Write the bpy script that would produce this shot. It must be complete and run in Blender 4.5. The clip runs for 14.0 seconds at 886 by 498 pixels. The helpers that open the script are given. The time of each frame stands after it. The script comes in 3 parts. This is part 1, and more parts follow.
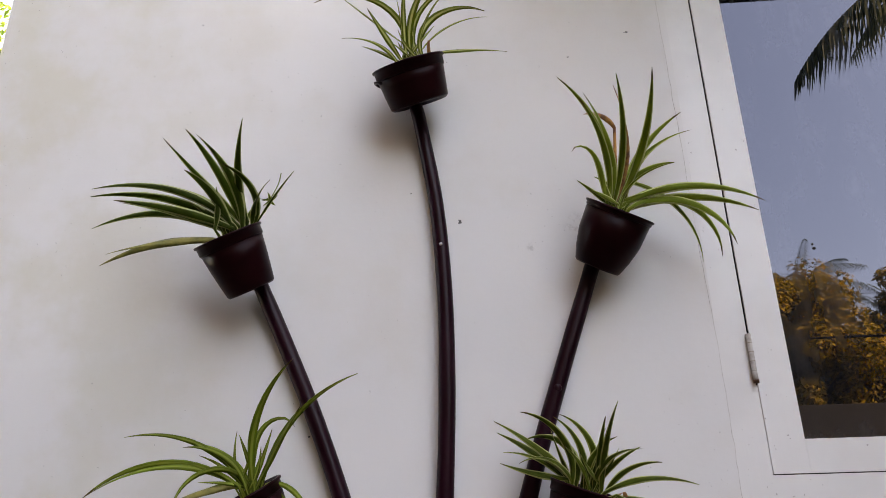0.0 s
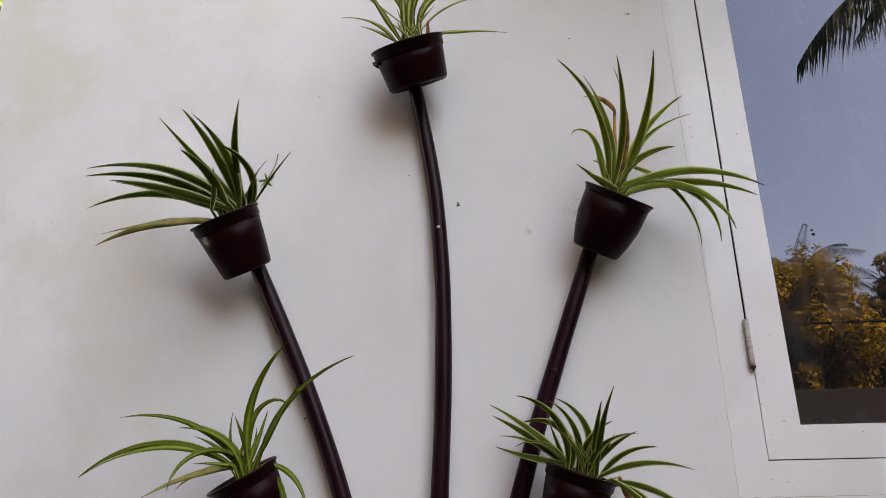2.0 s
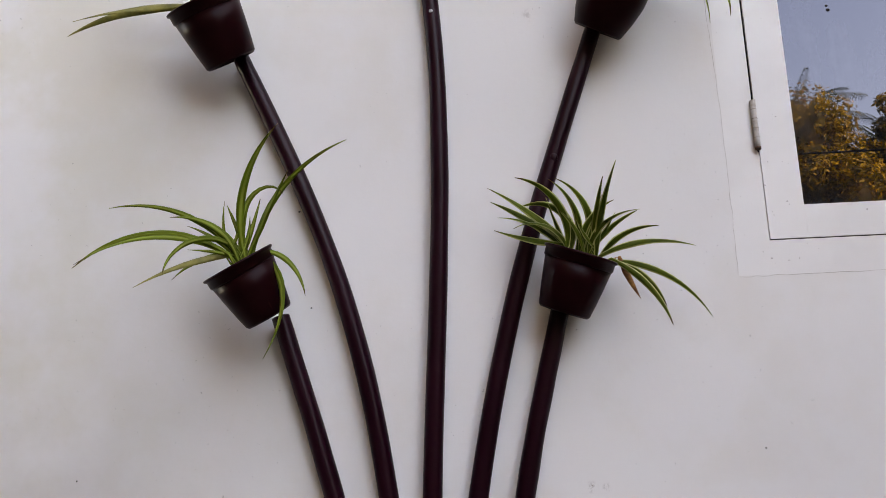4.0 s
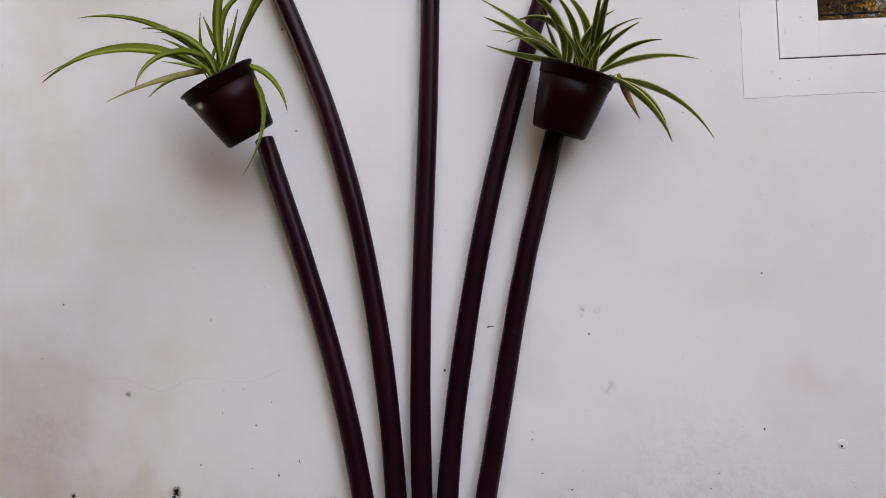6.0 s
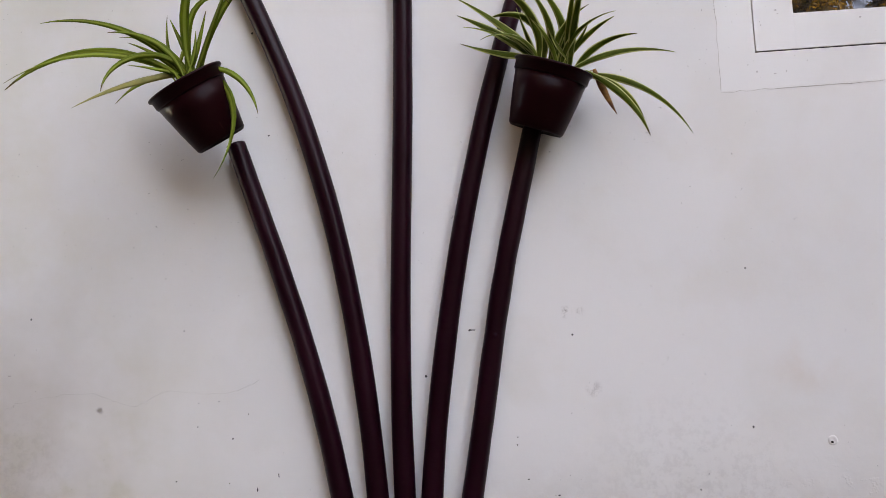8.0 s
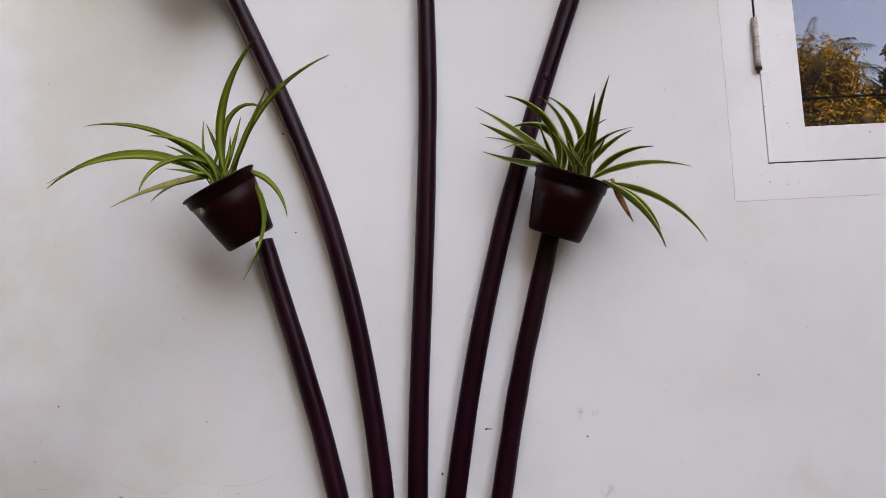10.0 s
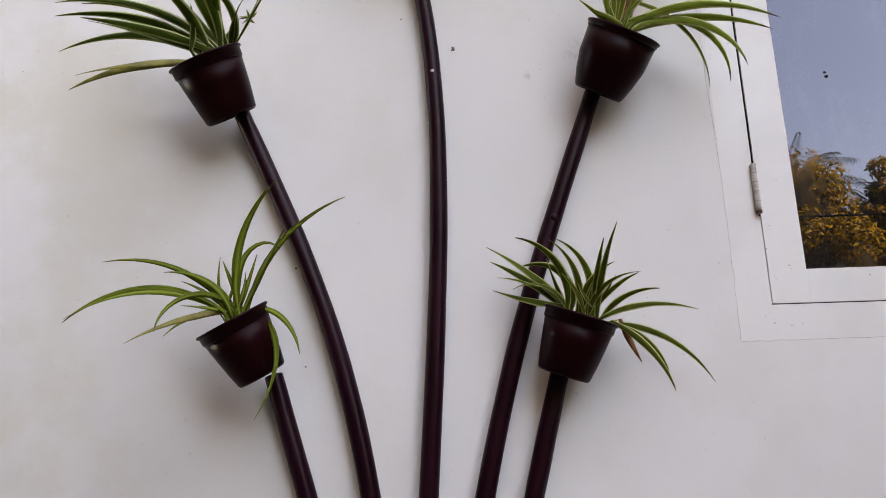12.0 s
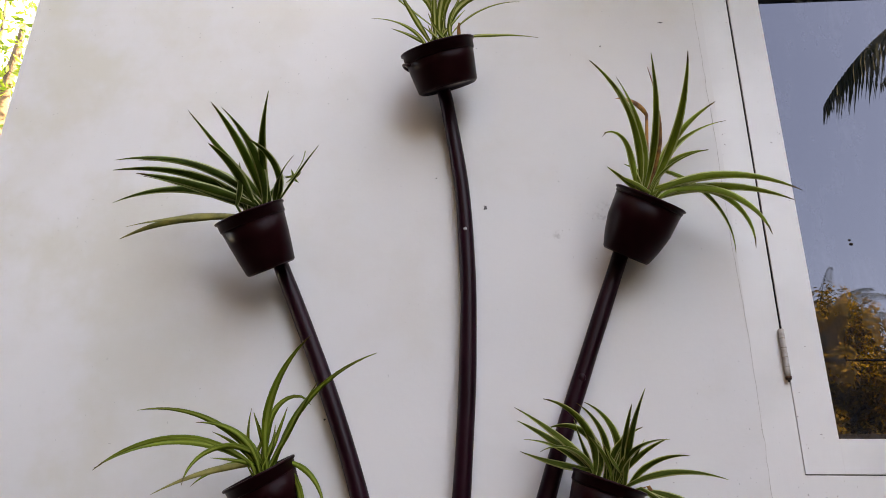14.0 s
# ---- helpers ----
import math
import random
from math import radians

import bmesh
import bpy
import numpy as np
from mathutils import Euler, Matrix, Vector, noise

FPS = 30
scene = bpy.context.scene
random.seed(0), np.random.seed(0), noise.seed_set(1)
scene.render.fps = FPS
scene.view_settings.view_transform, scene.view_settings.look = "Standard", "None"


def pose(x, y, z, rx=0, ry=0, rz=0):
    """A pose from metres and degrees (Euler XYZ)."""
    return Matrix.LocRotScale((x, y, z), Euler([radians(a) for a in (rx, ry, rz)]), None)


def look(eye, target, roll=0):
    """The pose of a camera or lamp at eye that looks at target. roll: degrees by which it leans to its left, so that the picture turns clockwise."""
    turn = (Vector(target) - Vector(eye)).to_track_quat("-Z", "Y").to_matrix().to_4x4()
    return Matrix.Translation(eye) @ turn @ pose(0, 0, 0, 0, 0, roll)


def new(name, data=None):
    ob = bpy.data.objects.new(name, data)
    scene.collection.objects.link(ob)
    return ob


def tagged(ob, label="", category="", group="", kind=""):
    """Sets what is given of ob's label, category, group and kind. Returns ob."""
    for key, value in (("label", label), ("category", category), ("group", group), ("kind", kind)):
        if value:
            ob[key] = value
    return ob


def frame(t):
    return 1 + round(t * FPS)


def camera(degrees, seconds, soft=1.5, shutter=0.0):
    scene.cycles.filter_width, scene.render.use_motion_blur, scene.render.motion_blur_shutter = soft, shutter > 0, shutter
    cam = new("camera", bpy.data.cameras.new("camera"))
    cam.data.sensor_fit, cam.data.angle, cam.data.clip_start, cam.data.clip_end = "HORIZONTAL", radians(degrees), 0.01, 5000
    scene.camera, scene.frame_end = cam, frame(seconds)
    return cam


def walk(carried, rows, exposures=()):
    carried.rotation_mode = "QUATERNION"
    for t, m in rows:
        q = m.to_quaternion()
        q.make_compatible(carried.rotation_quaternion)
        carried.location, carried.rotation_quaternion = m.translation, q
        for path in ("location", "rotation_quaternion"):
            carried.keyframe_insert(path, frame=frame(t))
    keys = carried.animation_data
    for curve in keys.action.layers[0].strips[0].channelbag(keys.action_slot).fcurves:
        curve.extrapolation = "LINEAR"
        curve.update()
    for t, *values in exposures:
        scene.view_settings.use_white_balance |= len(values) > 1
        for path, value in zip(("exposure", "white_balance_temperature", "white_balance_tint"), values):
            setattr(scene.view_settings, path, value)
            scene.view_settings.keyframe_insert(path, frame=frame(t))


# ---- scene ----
cam = camera(57.5, 14.0, soft=0.7)
PATH = [
    (0, (0.031, 0.126, 0.496), (-0.07, 1.959, 1.288), -1.3),
    (0.5, (0.039, 0.123, 0.503), (-0.066, 1.951, 1.308), -0.7),
    (1, (0.033, 0.117, 0.508), (-0.057, 1.914, 1.38), -0.7),
    (1.5, (0.03, 0.118, 0.503), (-0.06, 1.921, 1.363), -0.3),
    (2, (0.034, 0.131, 0.5), (-0.068, 1.982, 1.25), -0.8),
    (2.5, (0.022, 0.153, 0.475), (-0.077, 2.039, 1.133), -1.2),
    (5, (0.032, 0.225, 0.383), (-0.084, 2.205, 0.645), -2.4),
    (5.5, (0.035, 0.24, 0.362), (-0.087, 2.227, 0.558), -1.8),
    (6, (0.044, 0.252, 0.339), (-0.088, 2.244, 0.463), -1.7),
    (6.5, (0.039, 0.267, 0.33), (-0.077, 2.264, 0.353), -1.3),
    (6.7, (0.039, 0.271, 0.329), (-0.061, 2.268, 0.319), -1.4),
    (7, (0.045, 0.276, 0.324), (-0.061, 2.273, 0.311), -2.2),
    (7.5, (0.05, 0.279, 0.323), (-0.038, 2.276, 0.381), -3.2),
    (8, (0.05, 0.277, 0.317), (-0.042, 2.268, 0.489), -3.2),
    (8.2, (0.054, 0.275, 0.331), (-0.045, 2.263, 0.522), -2.7),
    (10.5, (0.036, 0.234, 0.388), (-0.076, 2.2, 0.74), -1.7),
    (11, (0.029, 0.231, 0.404), (-0.065, 2.184, 0.826), -1.2),
    (11.5, (0.029, 0.219, 0.414), (-0.056, 2.157, 0.901), -1.6),
    (12, (0.023, 0.213, 0.421), (-0.066, 2.134, 0.97), -1.3),
    (12.5, (0.022, 0.204, 0.43), (-0.075, 2.103, 1.05), -1.2),
    (13, (0.024, 0.189, 0.448), (-0.087, 2.047, 1.178), -0.8),
    (13.5, (0.024, 0.18, 0.45), (-0.092, 2.008, 1.254), -0.0),
    (14, (0.022, 0.173, 0.458), (-0.128, 1.985, 1.292), 1.1),
]
walk(cam, [(t, look(eye, target, roll)) for t, eye, target, roll in PATH],
     exposures=[(0.0, 4.31, 11200, 23), (2.5, 4.33, 11200, 23), (5.0, 4.61, 11200, 23), (8.0, 4.63, 11200, 23), (10.5, 4.63, 11200, 23), (13.0, 4.43, 11200, 23), (14.0, 4.37, 11200, 23)])

# ---------------------------------------------------------------- light
SUN_ELEV, SUN_AZ = radians(34), radians(-72)      # sun stands behind the house, well to the right
world = bpy.data.worlds.new("sky")
scene.world = world
world.use_nodes = True
wn = world.node_tree
sky = wn.nodes.new("ShaderNodeTexSky")
sky.sky_type = "NISHITA"
sky.sun_disc = False
sky.sun_elevation = SUN_ELEV
sky.sun_rotation = -SUN_AZ
sky.dust_density = 1.1
wn.links.new(sky.outputs[0], wn.nodes["Background"].inputs[0])
wn.nodes["Background"].inputs[1].default_value = 0.13
sun = new("sun", bpy.data.lights.new("sun", "SUN"))
sun.data.energy, sun.data.angle, sun.data.color = 5.0, radians(0.5), (1.0, 0.86, 0.66)
sun_from = Vector((-math.sin(SUN_AZ) * math.cos(SUN_ELEV), math.cos(SUN_AZ) * math.cos(SUN_ELEV), math.sin(SUN_ELEV)))
sun.matrix_world = look(sun_from * 50, (0, 0, 0))

# ---------------------------------------------------------------- node helpers
class Nodes:
    """A small builder for node materials."""
    def __init__(self, name):
        self.mat = bpy.data.materials.new(name)
        self.mat.use_nodes = True
        self.t = self.mat.node_tree
        self.bsdf = self.t.nodes["Principled BSDF"]
        self.out = self.t.nodes["Material Output"]
        self.coord = self.t.nodes.new("ShaderNodeTexCoord").outputs["Object"]

    def put(self, socket, value):
        if isinstance(value, bpy.types.NodeSocket):
            self.t.links.new(value, socket)
        elif isinstance(value, (tuple, list)) and len(value) == 3 and socket.type == "RGBA":
            socket.default_value = (*value, 1)
        else:
            socket.default_value = value

    def math(self, op, a, b=0.0, c=0.0, clamp=False):
        n = self.t.nodes.new("ShaderNodeMath")
        n.operation, n.use_clamp = op, clamp
        for s, v in zip(n.inputs, (a, b, c)):
            self.put(s, v)
        return n.outputs[0]

    def noise(self, scale, detail=4.0, rough=0.55, vector=None, stretch=None):
        n = self.t.nodes.new("ShaderNodeTexNoise")
        v = vector or self.coord
        if stretch:
            mp = self.t.nodes.new("ShaderNodeMapping")
            mp.inputs["Scale"].default_value = stretch
            self.t.links.new(v, mp.inputs[0])
            v = mp.outputs[0]
        self.t.links.new(v, n.inputs["Vector"])
        n.inputs["Scale"].default_value, n.inputs["Detail"].default_value, n.inputs["Roughness"].default_value = scale, detail, rough
        return n.outputs["Fac"]

    def ramp(self, fac, lo, hi, a=0.0, b=1.0):
        n = self.t.nodes.new("ShaderNodeMapRange")
        n.interpolation_type = "SMOOTHSTEP"
        for s, v in zip(n.inputs, (fac, lo, hi, a, b)):
            self.put(s, v)
        return n.outputs[0]

    def mix(self, fac, a, b, how="MIX"):
        n = self.t.nodes.new("ShaderNodeMix")
        n.data_type, n.blend_type = "RGBA", how
        self.put(n.inputs["Factor"], fac)
        self.put(n.inputs["A"], a)
        self.put(n.inputs["B"], b)
        return n.outputs["Result"]

    def xyz(self, vector=None):
        n = self.t.nodes.new("ShaderNodeSeparateXYZ")
        self.t.links.new(vector or self.coord, n.inputs[0])
        return n.outputs

    def random(self):
        return self.t.nodes.new("ShaderNodeObjectInfo").outputs["Random"]

    def bump(self, height, strength=0.3, distance=0.002, normal=None):
        n = self.t.nodes.new("ShaderNodeBump")
        n.inputs["Strength"].default_value, n.inputs["Distance"].default_value = strength, distance
        self.put(n.inputs["Height"], height)
        if normal:
            self.put(n.inputs["Normal"], normal)
        return n.outputs[0]

    def spot(self, x, z, grit, cx, cz, rx, rz, ragged):
        n = self.t.nodes.new("ShaderNodeGroup")
        n.node_tree = SPOT
        for s, v in zip(n.inputs, (x, z, grit, cx, cz, rx, rz, ragged)):
            self.put(s, v)
        return n.outputs["plain"], n.outputs["rough"]

    def done(self, color, rough=0.5, normal=None, metal=0.0, spec=0.5):
        b = self.bsdf.inputs
        self.put(b["Base Color"], color)
        self.put(b["Roughness"], rough)
        self.put(b["Metallic"], metal)
        self.put(b["Specular IOR Level"], spec)
        if normal:
            self.put(b["Normal"], normal)
        return self.mat


def spot_group():
    """Distance from a spot's middle in units of its radii, roughened by a noise."""
    g = bpy.data.node_groups.new("spot", "ShaderNodeTree")
    names = ("x", "z", "grit", "cx", "cz", "rx", "rz", "ragged")
    for nm in names:
        g.interface.new_socket(nm, in_out="INPUT", socket_type="NodeSocketFloat")
    for nm in ("plain", "rough"):
        g.interface.new_socket(nm, in_out="OUTPUT", socket_type="NodeSocketFloat")
    src, out = g.nodes.new("NodeGroupInput"), g.nodes.new("NodeGroupOutput")

    def op(kind, a, b=0.0):
        n = g.nodes.new("ShaderNodeMath")
        n.operation = kind
        for sock, v in zip(n.inputs, (a, b)):
            if isinstance(v, bpy.types.NodeSocket):
                g.links.new(v, sock)
            else:
                sock.default_value = v
        return n.outputs[0]

    i = src.outputs
    dx, dz = op("DIVIDE", op("SUBTRACT", i["x"], i["cx"]), i["rx"]), op("DIVIDE", op("SUBTRACT", i["z"], i["cz"]), i["rz"])
    r = op("SQRT", op("ADD", op("MULTIPLY", dx, dx), op("MULTIPLY", dz, dz)))
    g.links.new(r, out.inputs["plain"])
    g.links.new(op("ADD", r, op("MULTIPLY", op("SUBTRACT", i["grit"], 0.5), i["ragged"])), out.inputs["rough"])
    return g


SPOT = spot_group()


def wall_paint():
    """Old off-white limewash on plaster: soft stains, specks, black mould near the foot; dimness low on the wall is
    painted in.
    """
    n = Nodes("wall_paint")
    x, _, z = n.xyz()
    big, mid, fine = n.noise(1.6, 3), n.noise(7, 5), n.noise(60, 6)
    col = n.mix(n.ramp(big, 0.35, 0.7), (0.80, 0.785, 0.76), (0.74, 0.73, 0.71))
    col = n.mix(n.math("MULTIPLY", n.ramp(mid, 0.48, 0.72), 0.25), col, (0.66, 0.61, 0.52))
    # yellowish blotches, set to match the warm tone of the wall's far end
    end_tint = n.math("MULTIPLY", n.ramp(x, -0.15, -0.75), n.ramp(n.noise(4.5, 5, 0.6), 0.40, 0.66))
    col = n.mix(n.math("MULTIPLY", end_tint, 0.42), col, (0.60, 0.55, 0.38))
    alga = n.math("MULTIPLY", n.math("MULTIPLY", n.ramp(x, -0.30, -0.60), n.ramp(z, 0.36, -0.02)), n.ramp(n.noise(9, 5, 0.65), 0.46, 0.66))
    col = n.mix(n.math("MULTIPLY", alga, 0.6), col, (0.42, 0.43, 0.16))
    # grime plus the dimness of the lower left, both put into the paint colour
    film_dim = n.math("MULTIPLY", n.math("MULTIPLY", n.ramp(x, -0.10, -0.75), n.ramp(z, 0.75, 0.0)), n.ramp(n.noise(3.2, 5, 0.6), 0.30, 0.62, 0.25, 0.85))
    col = n.mix(film_dim, col, (0.42, 0.352, 0.298))
    # dust grey and the dim look of the foot, painted in together
    foot_dim = n.math("MULTIPLY", n.ramp(n.math("ADD", z, n.math("MULTIPLY", n.math("SUBTRACT", mid, 0.5), 0.25)), 0.17, -0.03), n.ramp(n.noise(14, 5, 0.65), 0.35, 0.65, 0.2, 0.7))
    col = n.mix(foot_dim, col, (0.46, 0.42, 0.37))
    rust = n.math("MULTIPLY", n.ramp(n.math("ABSOLUTE", n.math("SUBTRACT", x, 0.465)), 0.07, 0.0), n.ramp(n.math("ABSOLUTE", n.math("SUBTRACT", z, 0.24)), 0.06, 0.0))
    col = n.mix(n.math("MULTIPLY", rust, n.ramp(mid, 0.40, 0.62, 0.0, 0.35)), col, (0.62, 0.45, 0.33))
    # small specks of dirt
    specks = n.ramp(n.noise(230, 1.0, 0.4), 0.785, 0.80)
    specks = n.math("MULTIPLY", specks, n.ramp(n.noise(5.5, 2), 0.46, 0.60))
    col = n.mix(n.math("MULTIPLY", specks, 0.4), col, (0.11, 0.085, 0.065))
    # mould patches
    rag = n.math("ADD", n.math("MULTIPLY", n.noise(48, 5, 0.65), 0.6), n.math("MULTIPLY", n.noise(150, 5, 0.75), 0.4))
    crumbs = n.noise(150, 5, 0.8)
    total = halo = None
    for cx, cz, rx, rz, soft in MOULD:
        small = rx < 0.0065
        r, d = n.spot(x, z, crumbs if small else rag, cx, cz, rx * (1.0 if small else 1.15), rz * (1.0 if small else 1.15), 5.0 if small else 5.5)
        k = n.ramp(d, 1.0 + soft, 1.0 - soft)
        h = n.ramp(r, 3.4 if small else 2.6, 0.8)
        total = k if total is None else n.math("MAXIMUM", total, k)
        halo = h if halo is None else n.math("MAXIMUM", halo, h)
    col = n.mix(n.math("MULTIPLY", halo, n.ramp(rag, 0.42, 0.64, 0.0, 0.55)), col, (0.30, 0.25, 0.15))
    low = n.math("SUBTRACT", z, n.ramp(x, -0.35, -0.60, 0.0, 0.022))
    foot = n.ramp(n.math("ADD", low, n.math("MULTIPLY", n.math("SUBTRACT", n.math("ADD", n.math("MULTIPLY", n.noise(26, 6, 0.72), 0.7), n.math("MULTIPLY", crumbs, 0.3)), 0.5), 0.16)), -0.018, -0.030)
    grit = n.noise(260, 3, 0.6)
    for cx, cz, rx, rz in MARKS:
        r, d = n.spot(x, z, grit, cx, cz, rx, rz, 3.0)
        total = n.math("MAXIMUM", total, n.ramp(d, 1.1, 0.7, 0.0, 0.85))
    for cx, cz, r, deep in SMUDGES:
        d, _ = n.spot(x, z, grit, cx, cz, r, r, 0.0)
        k = n.math("MULTIPLY", n.ramp(d, 1.0, 0.2), n.ramp(n.noise(110, 5, 0.7), 0.45, 0.62, 0.0, deep))
        col = n.mix(k, col, (0.20, 0.16, 0.13))
    mould = n.math("MAXIMUM", total, n.math("MULTIPLY", foot, 0.9))
    col = n.mix(mould, col, (0.0045, 0.0038, 0.0032))
    blister = n.math("MULTIPLY", n.ramp(n.noise(55, 3, 0.6), 0.58, 0.68), n.ramp(z, 0.16, -0.03))
    nb = n.bump(n.math("ADD", n.math("MULTIPLY", mid, 0.5), n.math("MULTIPLY", fine, 0.12)), 0.35, 0.006)
    nb = n.bump(blister, 0.28, 0.0015, nb)
    nb = n.bump(mould, 0.5, -0.002, nb)
    return n.done(col, n.ramp(mould, 0, 1, 0.62, 0.95), nb, spec=n.ramp(mould, 0, 1, 0.3, 0.02))


MOULD = [
    (-0.5254, 0.0395, 0.0106, 0.0198, 0.1), (-0.5186, 0.0494, 0.0061, 0.0114, 0.12), (-0.5439, 0.0345, 0.0106, 0.0053, 0.15), (-0.5588, 0.0395, 0.0068, 0.0106, 0.12), (-0.5513, 0.0083, 0.0091, 0.0137, 0.12),
    (-0.5781, 0.0151, 0.0167, 0.0068, 0.35), (-0.606, 0.0173, 0.0091, 0.0061, 0.5), (-0.6309, 0.0342, 0.003, 0.0228, 0.2), (-0.6326, 0.0132, 0.0061, 0.0091, 0.2), (-0.5222, 0.0216, 0.0091, 0.0046, 0.15),
    (-0.5309, 0.0032, 0.0076, 0.0053, 0.2), (-0.5033, -0.0005, 0.0106, 0.0038, 0.4), (-0.4717, -0.0012, 0.0091, 0.0038, 0.3), (-0.5506, 0.0828, 0.0023, 0.0023, 0.7), (-0.4051, 0.0852, 0.0046, 0.0053, 0.8),
    (-0.4077, 0.0791, 0.0023, 0.0015, 0.6), (-0.3878, 0.0678, 0.0038, 0.0019, 0.7), (-0.3821, 0.073, 0.0023, 0.0023, 0.8), (-0.3713, 0.0512, 0.0023, 0.0038, 0.7), (-0.3468, 0.0391, 0.0023, 0.0023, 0.8),
    (-0.3432, 0.0306, 0.0023, 0.0015, 0.6), (-0.33, 0.0302, 0.0019, 0.0019, 0.8), (-0.4818, 0.0408, 0.0023, 0.0023, 0.8), (-0.4904, 0.0232, 0.0015, 0.0038, 0.5), (-0.4087, -0.0018, 0.0053, 0.0038, 0.3),
    (-0.3307, -0.0066, 0.0061, 0.0023, 0.4), (-0.2271, 0.0072, 0.0038, 0.0053, 0.3), (-0.247, -0.0077, 0.003, 0.0038, 0.4), (-0.4833, 0.0037, 0.0015, 0.0038, 0.5), (-0.1886, 0.0643, 0.0061, 0.0068, 1.1),
    (-0.0062, 0.0566, 0.0046, 0.0038, 0.9), (0.208, -0.0086, 0.0091, 0.0061, 1), (0.2193, -0.0014, 0.0061, 0.003, 1), (0.4161, -0.0177, 0.0038, 0.0046, 0.9), (0.4378, -0.0152, 0.0061, 0.0038, 1),
    (0.1002, -0.0092, 0.0046, 0.0053, 0.9),
]


MARKS = [
    (-0.007, 1.073, 0.0028, 0.0040), (0.309, 1.442, 0.0050, 0.0015), (0.199, 1.394, 0.0018, 0.0016), (-0.089, 1.130, 0.0014, 0.0014),
    (-0.488, 1.515, 0.0014, 0.0014), (-0.247, 0.724, 0.0018, 0.0018), (-0.229, 0.579, 0.0013, 0.0013),
    (-0.031, 0.243, 0.0018, 0.0018), (0.394, 0.361, 0.0013, 0.0013), (0.164, 0.287, 0.0014, 0.0014),
    (-0.565, 0.347, 0.0016, 0.0016), (0.032, 0.300, 0.0040, 0.0012), (0.500, 0.800, 0.0012, 0.0012),
    (-0.3369, 0.2229, 0.001, 0.001), (-0.3096, 0.2236, 0.0009, 0.0009), (-0.339, 0.1916, 0.001, 0.001), (-0.2922, 0.174, 0.001, 0.001), (-0.3699, 0.1219, 0.001, 0.0009),
    (-0.2985, 0.1161, 0.001, 0.001), (-0.2324, 0.1242, 0.0009, 0.0026), (-0.2617, 0.1066, 0.0009, 0.0031), (0.0947, 0.1036, 0.0017, 0.001), (0.1334, 0.0816, 0.0016, 0.001),
    (0.3257, 0.1002, 0.0009, 0.001), (0.3141, 0.0805, 0.001, 0.001), (0.3867, 0.1562, 0.0012, 0.0019), (0.3592, 0.1601, 0.0009, 0.0009), (0.162, 0.0104, 0.0016, 0.0019),
    (0.4206, 0.0088, 0.0013, 0.0019), (0.0841, 0.158, 0.0009, 0.0009), (0.083, 0.1483, 0.0009, 0.0009), (0.2273, 0.0149, 0.0026, 0.001), (0.0489, 0.0213, 0.001, 0.0009),
    (-0.2701, 0.2055, 0.0008, 0.0008),
]
SMUDGES = [(0.157, 0.317, 0.010, 0.75), (0.177, 0.316, 0.008, 0.7), (0.187, 0.215, 0.014, 0.35), (-0.472, 0.220, 0.007, 0.8), (0.111, 1.020, 0.014, 0.3),
           (0.188, 1.058, 0.03, 0.25), (-0.005, 0.055, 0.010, 0.7), (-0.590, 0.150, 0.10, 0.12), (0.30, 0.05, 0.20, 0.12)]


def frame_paint():
    n = Nodes("frame_paint")
    big, fine = n.noise(6, 4), n.noise(40, 5, stretch=(1, 1, 0.12))
    col = n.mix(n.ramp(big, 0.4, 0.7), (0.79, 0.78, 0.755), (0.73, 0.715, 0.69))
    col = n.mix(n.math("MULTIPLY", n.ramp(n.noise(130, 2), 0.73, 0.76), 0.5), col, (0.2, 0.15, 0.12))
    return n.done(col, 0.42, n.bump(fine, 0.25, 0.0015))


def pole_paint():
    """Dark maroon enamel brushed over a peeled branch."""
    n = Nodes("pole_paint")
    grain, lumps = n.noise(30, 6, 0.6, stretch=(6, 6, 0.5)), n.noise(9, 4)
    ripple = n.noise(120, 4, 0.6)
    col = n.mix(n.ramp(lumps, 0.35, 0.7), (0.0120, 0.0010, 0.0042), (0.0180, 0.0016, 0.0062))
    nb = n.bump(n.math("ADD", n.math("MULTIPLY", grain, 0.20), ripple), 0.22, 0.0010)
    return n.done(col, n.ramp(lumps, 0.3, 0.7, 0.31, 0.41), nb, spec=0.14)


def pot_plastic():
    n = Nodes("pot_plastic")
    dust = n.noise(14, 5)
    col = n.mix(n.ramp(dust, 0.45, 0.75), (0.0125, 0.0014, 0.0026), (0.0190, 0.0028, 0.0042))
    scratch = n.ramp(n.noise(45, 3, 0.7, stretch=(1, 1, 0.18)), 0.68, 0.74)
    col = n.mix(n.math("MULTIPLY", scratch, 0.2), col, (0.07, 0.03, 0.025))
    return n.done(col, n.ramp(dust, 0.3, 0.7, 0.30, 0.42), n.bump(n.noise(90, 3), 0.12, 0.001), spec=0.07)


